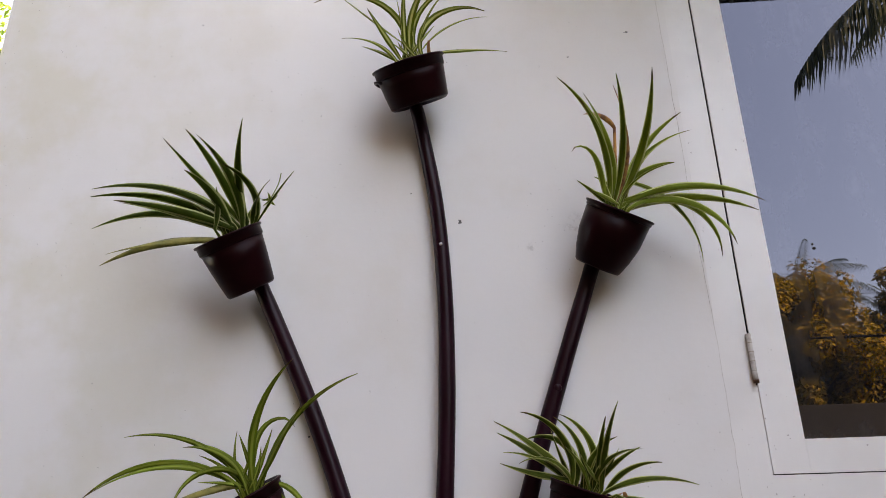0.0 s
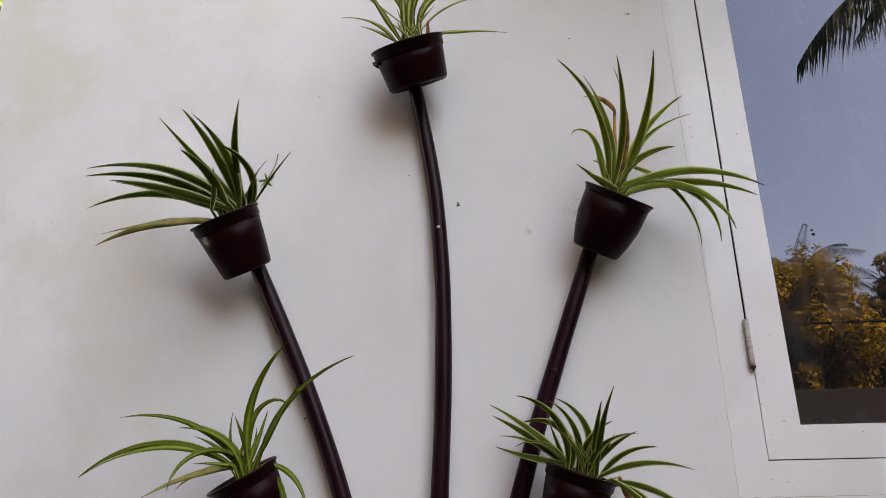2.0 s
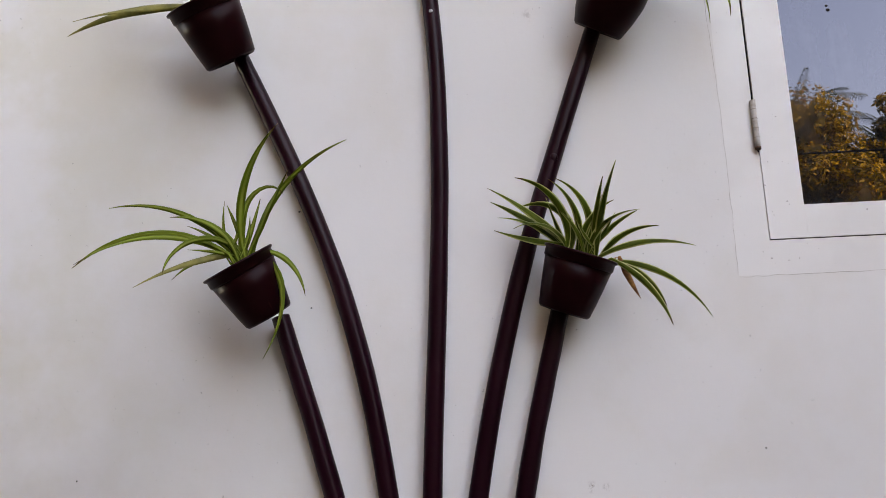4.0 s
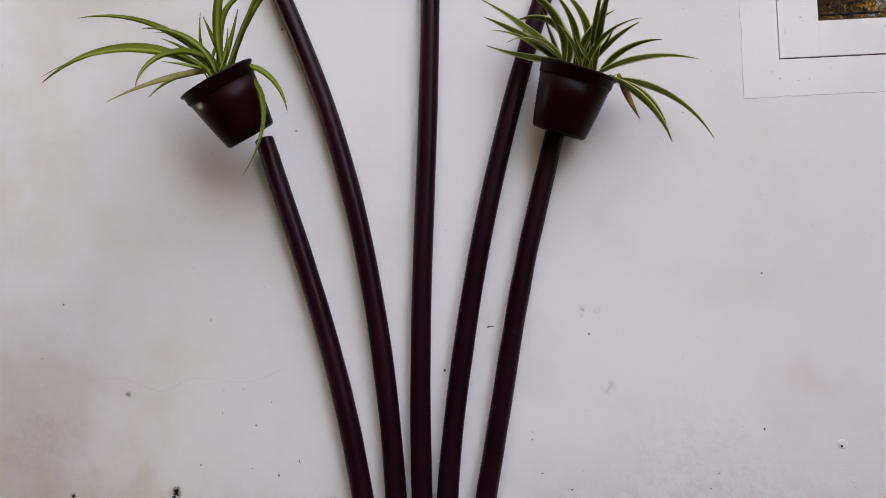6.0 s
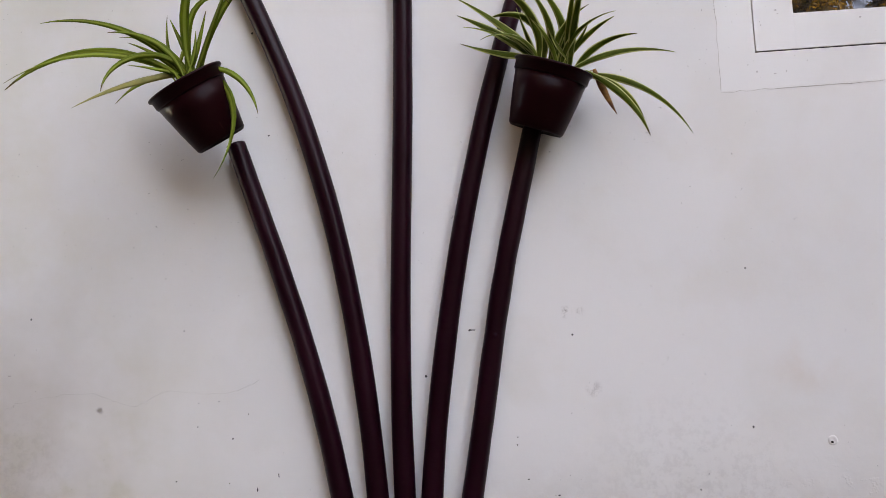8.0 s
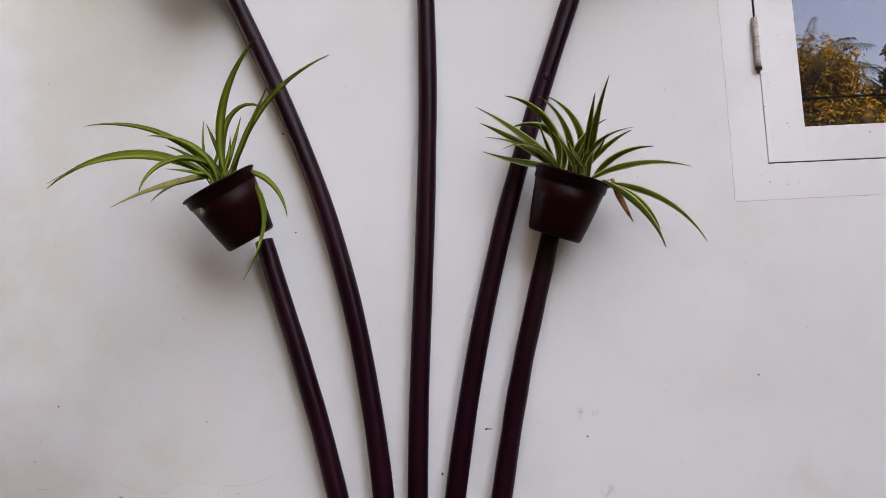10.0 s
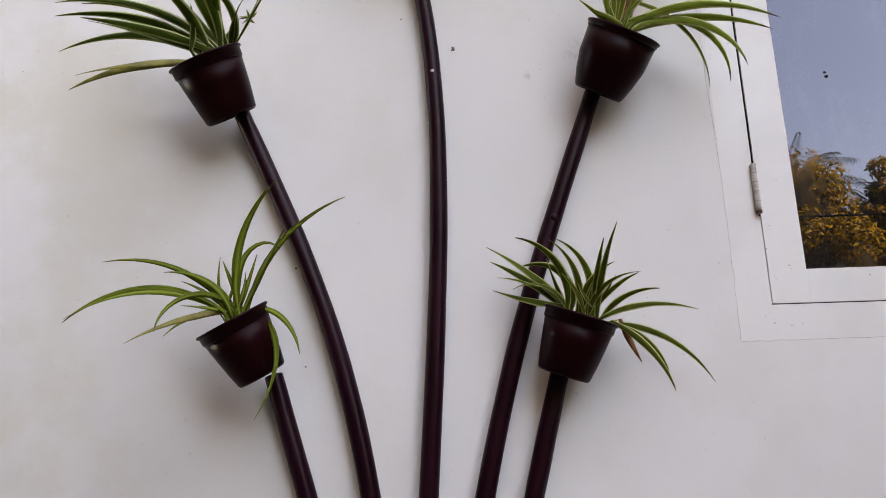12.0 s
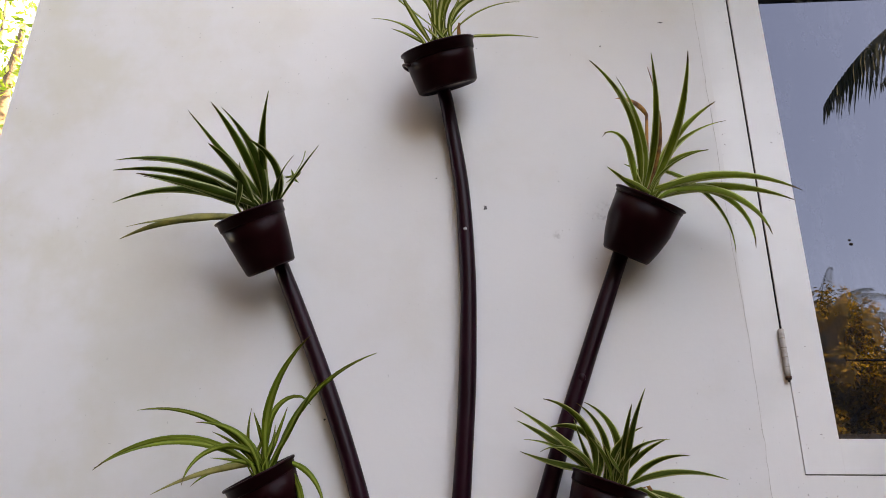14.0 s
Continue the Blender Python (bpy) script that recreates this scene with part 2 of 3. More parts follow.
def leaf_green(name, green, dark, cream, band):
    """A strap leaf: green with pale lengthwise stripes; the stripes follow the leaf's own width."""
    n = Nodes(name)
    uv = n.t.nodes.new("ShaderNodeUVMap").outputs[0]
    u, v, _ = n.xyz(uv)
    side = n.math("ABSOLUTE", n.math("SUBTRACT", u, 0.5))
    streak = n.noise(3.0, 3, vector=uv, stretch=(14, 0.6, 1))
    tone = n.mix(n.ramp(n.noise(2.2, 3, vector=uv, stretch=(1.5, 2.5, 1)), 0.3, 0.7), green, dark)
    tone = n.mix(n.math("MULTIPLY", n.random(), 0.45), tone, tuple(min(1, c * 1.7) for c in green))
    edge = n.math("ADD", side, n.math("MULTIPLY", n.math("SUBTRACT", streak, 0.5), 0.22))
    pale = n.ramp(edge, 0.31, 0.38) if band == "edge" else n.ramp(edge, 0.19, 0.12)
    col = n.mix(pale, tone, cream)
    tip = n.math("MULTIPLY", n.ramp(v, 0.90, 0.94), n.ramp(n.random(), 0.30, 0.35))
    col = n.mix(tip, col, (0.10, 0.05, 0.025))
    n.done(col, 0.45, n.bump(streak, 0.3, 0.001), spec=0.10)
    tr = n.t.nodes.new("ShaderNodeBsdfTranslucent")
    n.put(tr.inputs[0], n.mix(0.5, col, (0.35, 0.45, 0.06)))
    mx = n.t.nodes.new("ShaderNodeMixShader")
    mx.inputs[0].default_value = 0.30
    n.t.links.new(n.bsdf.outputs[0], mx.inputs[1])
    n.t.links.new(tr.outputs[0], mx.inputs[2])
    n.t.links.new(mx.outputs[0], n.out.inputs[0])
    return n.mat


def plain(name, a, b, scale, rough=0.7, bump=0.3, dist=0.004, spec=0.4, metal=0.0):
    n = Nodes(name)
    f = n.noise(scale, 6, 0.6)
    col = n.mix(n.ramp(f, 0.35, 0.68), a, b)
    return n.done(col, rough, n.bump(n.noise(scale * 4, 5), bump, dist), metal, spec)


def crown_leaf(name, a, b, gloss=0.6):
    n = Nodes(name)
    isl = n.t.nodes.new("ShaderNodeNewGeometry").outputs["Random Per Island"]
    col = n.mix(isl, a, b)
    n.done(col, gloss, spec=0.15)
    tr = n.t.nodes.new("ShaderNodeBsdfTranslucent")
    n.put(tr.inputs[0], col)
    mx = n.t.nodes.new("ShaderNodeMixShader")
    mx.inputs[0].default_value = 0.35
    n.t.links.new(n.bsdf.outputs[0], mx.inputs[1])
    n.t.links.new(tr.outputs[0], mx.inputs[2])
    n.t.links.new(mx.outputs[0], n.out.inputs[0])
    return n.mat


def window_glass():
    """Tinted, slightly mirrored pane with a thin coat of dust in runs."""
    n = Nodes("window_glass")
    dust = n.math("MULTIPLY", n.noise(9, 5, 0.65), n.noise(30, 4, stretch=(1, 1, 0.3)))
    col = n.mix(n.ramp(dust, 0.16, 0.45, 0.0, 0.07), (0.006, 0.007, 0.009), (0.35, 0.36, 0.38))
    n.done(col, n.ramp(dust, 0.15, 0.5, 0.004, 0.02))
    n.bsdf.inputs["IOR"].default_value = 1.58
    n.bsdf.inputs["Specular Tint"].default_value = (0.74, 0.79, 1.0, 1)
    return n.mat


WALL, FRAME, POLE, POT = wall_paint(), frame_paint(), pole_paint(), pot_plastic()
LEAF_EDGE = leaf_green("leaf_white_edged", (0.078, 0.112, 0.012), (0.020, 0.036, 0.004), (0.50, 0.52, 0.20), "edge")
LEAF_DARK = leaf_green("leaf_dark_edged", (0.045, 0.082, 0.010), (0.012, 0.026, 0.004), (0.42, 0.47, 0.20), "edge")
LEAF_FRESH = leaf_green("leaf_fresh_edged", (0.155, 0.220, 0.022), (0.060, 0.098, 0.010), (0.55, 0.60, 0.25), "edge")
LEAF_MID = leaf_green("leaf_pale_striped", (0.120, 0.165, 0.014), (0.040, 0.062, 0.006), (0.52, 0.54, 0.18), "middle")
LEAF_LIME = leaf_green("leaf_lime", (0.120, 0.175, 0.016), (0.040, 0.070, 0.006), (0.26, 0.33, 0.055), "middle")
LEAF_DRY = plain("dry_leaf", (0.52, 0.23, 0.050), (0.16, 0.060, 0.022), 60, 0.6)
LEAF_OLD = plain("yellowing_leaf", (0.26, 0.23, 0.05), (0.09, 0.095, 0.015), 25, 0.5)
SOIL = plain("potting_soil", (0.035, 0.022, 0.015), (0.075, 0.05, 0.035), 60, 0.95, 0.8)
EARTH = plain("earth", (0.045, 0.032, 0.020), (0.085, 0.065, 0.045), 5, 0.95, 0.8, 0.01)
METAL = plain("painted_steel", (0.55, 0.51, 0.47), (0.33, 0.27, 0.23), 60, 0.45, 0.3, 0.001)
RUSTY = plain("rusty_steel", (0.14, 0.055, 0.025), (0.05, 0.025, 0.015), 80, 0.8)
SCREW = plain("screw_steel", (0.34, 0.33, 0.33), (0.22, 0.22, 0.22), 200, 0.3, metal=0.9)
CRACK = plain("crack_shadow", (0.24, 0.20, 0.16), (0.50, 0.46, 0.40), 50, 0.95)
# near-black that stands in for shade in joints and holes; also glass specks
GAP = plain("gap_shade_and_specks", (0.012, 0.009, 0.008), (0.03, 0.02, 0.015), 40, 0.9)
CONCRETE = plain("weathered_concrete", (0.20, 0.19, 0.18), (0.12, 0.115, 0.11), 4, 0.9)
# concrete coloured dark to carry the shade under the slab over the window
SHADED_CONCRETE = plain("underside_shade_concrete", (0.07, 0.066, 0.06), (0.035, 0.033, 0.03), 5, 0.9)
INSIDE = plain("room_plaster", (0.35, 0.34, 0.32), (0.28, 0.27, 0.26), 3, 0.9)
BARK = plain("bark", (0.09, 0.065, 0.045), (0.045, 0.032, 0.022), 8, 0.95, 0.9, 0.02)
# near-black, so the walls around the yard return hardly any light
DARK_WALL = plain("near_black_wall", (0.020, 0.019, 0.018), (0.010, 0.010, 0.010), 1.5, 0.95)
CABLE = plain("cable_rubber", (0.012, 0.012, 0.012), (0.02, 0.02, 0.02), 30, 0.6)
GLASS = window_glass()
# the low sun's gold is put into these leaf colours
CROWN_SUN_GOLD = crown_leaf("crown_leaf_sun_gold", (0.05, 0.048, 0.003), (0.42, 0.26, 0.010))
CROWN_GREEN = crown_leaf("crown_leaf_green", (0.05, 0.11, 0.015), (0.13, 0.20, 0.03))
PALM = crown_leaf("palm_leaf", (0.020, 0.032, 0.010), (0.035, 0.05, 0.014))

# ---------------------------------------------------------------- mesh helpers
def mesh_of(bm, name, material, smooth=True):
    me = bpy.data.meshes.new(name)
    bm.normal_update()
    bm.to_mesh(me)
    bm.free()
    me.materials.append(material)
    if smooth:
        me.shade_smooth()
    return me


def part(name, bm, material, parent=None, label="", smooth=True):
    ob = new(name, mesh_of(bm, name, material, smooth))
    ob.parent = parent
    return tagged(ob, label)


def box(bm, x0, x1, y0, y1, z0, z1, bevel=0.0):
    r = bmesh.ops.create_cube(bm, size=1.0, matrix=Matrix.LocRotScale(((x0 + x1) / 2, (y0 + y1) / 2, (z0 + z1) / 2), None, (x1 - x0, y1 - y0, z1 - z0)))
    if bevel:
        edges = list({e for v in r["verts"] for e in v.link_edges})
        bmesh.ops.bevel(bm, geom=edges, offset=bevel, segments=2, affect="EDGES", profile=0.6)
    return bm


def spline(points, n):
    """A smooth curve through a few points (Catmull-Rom)."""
    p = [Vector(points[0]) * 2 - Vector(points[1])] + [Vector(q) for q in points] + [Vector(points[-1]) * 2 - Vector(points[-2])]
    out = []
    spans = len(points) - 1
    for i in range(n + 1):
        s = min(i / n * spans, spans - 1e-6)
        k, u = int(s), s - int(s)
        a, b, c, d = p[k:k + 4]
        out.append(0.5 * (2 * b + (c - a) * u + (2 * a - 5 * b + 4 * c - d) * u * u + (3 * b - a - 3 * c + d) * u ** 3))
    return out


def tube(bm, line, radius, sides=10, lumpy=0.0, seed=0.0):
    """A closed tube along a line; radius is a number or a function of 0..1."""
    rings = []
    for i, p in enumerate(line):
        d = (line[min(i + 1, len(line) - 1)] - line[max(i - 1, 0)]).normalized()
        a = d.cross(Vector((0, 1, 0.01))).normalized()
        b = d.cross(a)
        u = i / (len(line) - 1)
        r = radius(u) if callable(radius) else radius
        ring = []
        for k in range(sides):
            w = 2 * math.pi * k / sides
            q = r * (1 + lumpy * noise.noise(Vector((math.cos(w) * 0.8 + seed, math.sin(w) * 0.8, u * 14))))
            ring.append(bm.verts.new(p + q * (math.cos(w) * a + math.sin(w) * b)))
        rings.append(ring)
    for r0, r1 in zip(rings, rings[1:]):
        for k in range(sides):
            bm.faces.new((r0[k], r0[(k + 1) % sides], r1[(k + 1) % sides], r1[k]))
    bm.faces.new(rings[0][::-1])
    bm.faces.new(rings[-1])
    bmesh.ops.recalc_face_normals(bm, faces=bm.faces)
    return bm


def lathe(bm, profile, sides=40, wobble=0.0, seed=0.0):
    """A turned shape about z from (radius, height) pairs, closed if the profile is."""
    rings = []
    for r, h in profile:
        rings.append([bm.verts.new((r * (1 + wobble * noise.noise(Vector((math.cos(a) + seed, math.sin(a), h * 9)))) * math.cos(a),
                                    r * math.sin(a), h)) for a in (2 * math.pi * k / sides for k in range(sides))])
    for r0, r1 in zip(rings, rings[1:]):
        for k in range(sides):
            bm.faces.new((r0[k], r0[(k + 1) % sides], r1[(k + 1) % sides], r1[k]))
    bm.faces.new(rings[0][::-1])
    bm.faces.new(rings[-1])
    bmesh.ops.recalc_face_normals(bm, faces=bm.faces)
    return bm


# ---------------------------------------------------------------- the house
FACE = 1.35                     # front face of the wall
SILL, HEAD = 0.598, 1.760       # repaired plaster edge round the window
WIN_L, WIN_R = 0.384, 1.480
# TOP and WEST reach far so the unseen house part shades the yard
EAST, WEST, TOP, BACK = -0.882, 11.5, 8.0, 5.6


def house_walls():
    bm = bmesh.new()
    box(bm, EAST, WIN_L, FACE, FACE + 0.22, -0.25, TOP)
    box(bm, WIN_R, WEST, FACE, FACE + 0.22, -0.25, TOP)
    box(bm, WIN_L, WIN_R, FACE, FACE + 0.22, -0.25, SILL)
    box(bm, WIN_L, WIN_R, FACE, FACE + 0.22, HEAD, TOP)
    bmesh.ops.remove_doubles(bm, verts=bm.verts, dist=0.0005)
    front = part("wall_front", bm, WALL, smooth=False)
    tagged(front, "old off-white limewashed plaster wall with black mould along its foot", "wall", kind="structure")
    bm = bmesh.new()
    box(bm, EAST, EAST + 0.2, FACE + 0.22, BACK, -0.25, TOP)
    tagged(part("wall_east", bm, WALL, smooth=False), "off-white plastered side wall of the house", "wall", kind="structure")
    bm = bmesh.new()
    # unseen end wall, set far out so the house shades the ground
    box(bm, WEST - 0.2, WEST, FACE + 0.22, BACK, -0.25, TOP)
    tagged(part("wall_west", bm, INSIDE, smooth=False), "plastered side wall of the house", "wall", kind="structure")
    bm = bmesh.new()
    box(bm, EAST + 0.2, WEST - 0.2, BACK - 0.2, BACK, -0.25, TOP)
    tagged(part("wall_back", bm, INSIDE, smooth=False), "plastered back wall of the room", "wall", kind="structure")
    bm = bmesh.new()
    box(bm, EAST, WEST, FACE, BACK, TOP + 0.004, TOP + 0.16)
    tagged(part("ceiling", bm, CONCRETE, smooth=False), "unseen flat concrete roof slab, set high so the house shades the yard", "roof", kind="structure")
    bm = bmesh.new()
    box(bm, EAST + 0.2, WEST - 0.2, FACE + 0.22, BACK - 0.2, -0.25, 0.05)
    tagged(part("floor", bm, CONCRETE, smooth=False), "cement floor inside the room", "floor", kind="structure")
    return front


wall_front = house_walls()

# concrete sunshade over the window
bm = box(bmesh.new(), 0.12, 1.70, 0.98, FACE - 0.002, 1.80, 1.865, 0.006)
tagged(part("sunshade", bm, SHADED_CONCRETE), "thin concrete sunshade above the window, its underside shade put in its colour", "sunshade", kind="structure")


def window():
    root = new("window_1")
    tagged(root, "white painted wooden casement window with dark reflecting glass", "window", kind="structure")
    y0 = FACE
    # fixed frame, flush with the wall
    gx, gz = 0.4300, 0.6475     # the joint between frame and sash
    bm = bmesh.new()
    box(bm, WIN_L, gx, y0, FACE + 0.08, SILL, HEAD)
    box(bm, WIN_R - 0.045, WIN_R, y0, FACE + 0.08, SILL, HEAD)
    box(bm, gx, WIN_R - 0.045, y0, FACE + 0.08, SILL, gz)
    box(bm, gx, WIN_R - 0.045, y0, FACE + 0.08, HEAD - 0.045, HEAD)
    box(bm, gx, gx + 0.0024, y0 + 0.0006, FACE + 0.02, gz, 0.779)     # joint filled with paint under the hinge
    part("frame", bm, FRAME, root, smooth=False)
    bm = box(bmesh.new(), gx - 0.002, WIN_R - 0.043, FACE + 0.030, FACE + 0.034, gz - 0.004, HEAD - 0.043)
    part("rebate", bm, GAP, root, "near-black strip standing in for the shade behind the sashes")
    # dark strips just inside the joints draw their shade as a black line
    part("rebate", box(bmesh.new(), gx + 0.0001, gx + 0.0029, FACE + 0.0015, FACE + 0.029, 0.780, HEAD - 0.046), GAP, root)
    part("rebate", box(bmesh.new(), gx + 0.003, WIN_R - 0.046, FACE + 0.0008, FACE + 0.029, gz + 0.0001, gz + 0.0014), GAP, root)
    # two sashes side by side
    for x0, x1 in ((0.4330, 0.8455), (0.8495, WIN_R - 0.0475)):
        st, z0, z1 = 0.0530, 0.6490, HEAD - 0.049
        sash = part("sash", box(bmesh.new(), x0, x0 + st, y0 - 0.001, FACE + 0.028, z0, z1, 0.0003), FRAME, root, smooth=False)
        bm = box(bmesh.new(), x1 - st, x1, y0 - 0.001, FACE + 0.028, z0, z1, 0.0003)
        part("stile", bm, FRAME, sash, smooth=False)
        for a, b in ((z0, z0 + 0.0485), (z1 - 0.05, z1)):
            bm = box(bmesh.new(), x0 + st, x1 - st, y0 - 0.001, FACE + 0.028, a, b, 0.0003)
            part("rail", bm, FRAME, sash, smooth=False)
        bm = box(bmesh.new(), x0 + st - 0.004, x1 - st + 0.004, FACE + 0.004, FACE + 0.009, z0 + 0.0445, z1 - 0.046)
        part("pane", bm, GLASS, sash, "tinted glass pane with dusty runs", smooth=False)
    # two dead insects stuck on the first pane
    for dx, dz, r in ((0.559, 1.006, 0.0022), (0.5605, 0.999, 0.0030)):
        bm = bmesh.new()
        bmesh.ops.create_icosphere(bm, subdivisions=2, radius=1, matrix=Matrix.LocRotScale((dx, FACE + 0.0036, dz), None, (r, 0.0010, r * 0.8)))
        part("speck", bm, GAP, root, "black speck stuck on the glass")
    # butt hinges on the joint
    for zc in (0.8215, 1.665):
        line = [Vector((0.4295, FACE - 0.006, zc - 0.036 + 0.072 * k / 10)) for k in range(11)]
        hinge = part("hinge", tube(bmesh.new(), line, 0.0040, 14), METAL, root, "white painted steel butt hinge")
        for k in range(1, 5):
            z = zc - 0.036 + 0.0144 * k
            ring = [Vector((0.4295, FACE - 0.006, z - 0.0007)), Vector((0.4295, FACE - 0.006, z + 0.0007))]
            part("knuckle_gap", tube(bmesh.new(), ring, 0.0041, 14), CRACK, hinge)
        pin = [Vector((0.4295, FACE - 0.006, zc - 0.040)), Vector((0.4295, FACE - 0.006, zc - 0.036))]
        part("pin", tube(bmesh.new(), pin, 0.0045, 12), RUSTY, hinge, "rusty hinge pin")
        bm = box(bmesh.new(), 0.4262, 0.4328, FACE - 0.0070, FACE + 0.001, zc - 0.036, zc + 0.036)
        part("leaf_plate", bm, METAL, hinge)
    return root


window()

# hairline cracks in the plaster
def crack(name, points, r, jag, parent):
    line = spline(points, 60)
    for i, p in enumerate(line):
        p.x += jag * noise.noise(Vector((i * 0.7, points[0][0] * 9, 0)))
        p.z += jag * noise.noise(Vector((i * 0.7, points[0][2] * 9, 5)))
    part(name, tube(bmesh.new(), line, lambda u: r * (0.55 + 0.6 * abs(noise.noise(Vector((u * 11, r * 3000, 1)))) ), 5), CRACK, parent, "hairline crack in the plaster")


F0 = FACE - 0.0002
crack("crack", [(0.368, F0, 1.60), (0.374, F0, 1.30), (0.379, F0, 1.0), (0.384, F0, 0.80), (0.3835, F0, 0.600)], 0.00028, 0.002, wall_front)
crack("crack", [(0.3835, F0, 0.596), (0.55, F0, 0.5975), (0.75, F0, 0.600), (1.0, F0, 0.602)], 0.00034, 0.002, wall_front)
crack("crack", [(-0.60, F0, 0.228), (-0.572, F0, 0.237), (-0.489, F0, 0.243), (-0.423, F0, 0.223), (-0.381, F0, 0.240), (-0.300, F0, 0.234), (-0.253, F0, 0.249)], 0.00015, 0.005, wall_front)

# plugged screw hole in the plaster
bm = lathe(bmesh.new(), [(0.0068, -0.001), (0.0062, 0.0004), (0.0045, 0.0012), (0.0026, 0.0005), (0.0008, 0.0003)], 20, 0.3, 3)
bmesh.ops.transform(bm, verts=bm.verts, matrix=pose(0.485, FACE, 0.135, 90))
plug = part("wall_plug", bm, WALL)
tagged(plug, "painted-over plug in a screw hole of the wall", "wall plug")
bm = lathe(bmesh.new(), [(0.0014, -0.001), (0.0015, 0.0012), (0.0006, 0.0014)], 12)
bmesh.ops.transform(bm, verts=bm.verts, matrix=pose(0.4835, FACE - 0.0012, 0.133, 90))
part("hole", bm, GAP, plug, "dark screw hole")

# ---------------------------------------------------------------- poles
def pole(points, r0, r1, seed, knots=(), screw=None):
    """A curved branch painted dark maroon, standing against the wall; points run from the foot up as (x, z)."""
    line = spline([(x, FACE - 0.0155, z) for x, z in points], 70)
    root = part("wooden_pole", tube(bmesh.new(), line, lambda u: r0 + (r1 - r0) * u, 20, 0.05, seed), POLE)
    tagged(root, "slender curved wooden pole painted glossy dark maroon against the wall", "pole", "poles fanned over the wall")
    for x, z in knots:
        bm = bmesh.new()
        bmesh.ops.create_icosphere(bm, subdivisions=2, radius=1, matrix=Matrix.LocRotScale((x, FACE - 0.0262, z), None, (0.006, 0.0035, 0.007)))
        part("knot", bm, POLE, root, "painted-over branch knot")
    if screw:
        bm = lathe(bmesh.new(), [(0.0030, -0.004), (0.0036, 0.0), (0.0028, 0.0016), (0.0008, 0.0018)], 12)
        bmesh.ops.transform(bm, verts=bm.verts, matrix=pose(screw[0], FACE - 0.0265, screw[1], 90))
        part("screw", bm, SCREW, root, "pale steel screw head")
    return root


pole([(-0.129, -0.06), (-0.1337, 0.0), (-0.1429, 0.069), (-0.1536, 0.137), (-0.1668, 0.205), (-0.1827, 0.273), (-0.2009, 0.341), (-0.2209, 0.409), (-0.242, 0.477), (-0.2636, 0.545), (-0.2702, 0.566)], 0.0148, 0.0130, 1)
pole([(-0.096, -0.06), (-0.0974, 0.0), (-0.1014, 0.115), (-0.1100, 0.229), (-0.1237, 0.344), (-0.1442, 0.459), (-0.1733, 0.574), (-0.2116, 0.688), (-0.2585, 0.803), (-0.3106, 0.918), (-0.3345, 0.970)], 0.0146, 0.0126, 2, [(-0.103, 0.137)])
pole([(-0.064, -0.06), (-0.0647, 0.0), (-0.0649, 0.156), (-0.0598, 0.313), (-0.0507, 0.470), (-0.0409, 0.627), (-0.0342, 0.784), (-0.0343, 0.942), (-0.0452, 1.099), (-0.0700, 1.256), (-0.0790, 1.300)], 0.0144, 0.0118, 3, [], (-0.0385, 1.022))
pole([(-0.042, -0.06), (-0.0378, 0.0), (-0.0274, 0.118), (-0.0104, 0.237), (0.0114, 0.356), (0.0379, 0.475), (0.0698, 0.594), (0.1075, 0.713), (0.1498, 0.832), (0.1929, 0.951), (0.207, 0.990)], 0.0144, 0.0122, 4, [(0.132, 0.780), (-0.025, 0.137)])
pole([(0.003, -0.06), (0.0098, 0.0), (0.018, 0.066), (0.0309, 0.135), (0.0444, 0.203), (0.0577, 0.271), (0.0717, 0.340), (0.0877, 0.408), (0.1059, 0.477), (0.1242, 0.545), (0.140, 0.604)], 0.0142, 0.0130, 5, [(0.062, 0.292)])

# ---------------------------------------------------------------- pots and plants
def flower_pot(rim, base, r_rim, r_base, seed, collar=0.17, bulge=0.0):
    """A moulded plastic nursery pot from the middle of its base to the middle of its rim."""
    a, b = Vector(base), Vector(rim)
    h = (b - a).length
    m = Matrix.Translation(a) @ (b - a).to_track_quat("Z", "Y").to_matrix().to_4x4()
    root = new("flower_pot")
    root.matrix_world = m
    tagged(root, "small dark brown plastic flower pot atop a maroon pole", "flower pot", "pots on the poles")
    w, c = 0.0018, collar
    rc = r_base + (r_rim - r_base) * (1 - c)
    bm = lathe(bmesh.new(), [(r_base * 0.86, 0.003), (r_base * 0.93, 0.0), (r_base, 0.003), ((r_base + (rc - r_base) * 0.30) * (1 + bulge * 0.8), h * 0.25), ((r_base + (rc - r_base) * 0.62) * (1 + bulge), h * 0.52), (rc * 0.985, h * (1 - c)), (rc * 0.985 - w, h * (1 - c)), (r_base - w, 0.005), (r_base * 0.5, 0.005)], 44, 0.012, seed)
    part("body", bm, POT, root)
    bm = lathe(bmesh.new(), [(rc * 0.985, h * (1 - c) - 0.002), (rc + 0.0009, h * (1 - c)), (r_rim - 0.0012, h - 0.005), (r_rim + 0.0016, h - 0.0035), (r_rim + 0.0018, h - 0.001),
                             (r_rim, h), (r_rim - 0.0022, h - 0.001), (rc - 0.002, h * (1 - c))], 44, 0.012, seed)
    part("collar", bm, POT, root, "thickened rim collar of the pot")
    bm = lathe(bmesh.new(), [(0.001, h * 0.80), (rc * 0.5, h * 0.825), (rc - 0.003, h * 0.80), (rc - 0.003, h * 0.76)], 30, 0.02, seed)
    part("soil", bm, SOIL, root, "dark potting soil")
    return root


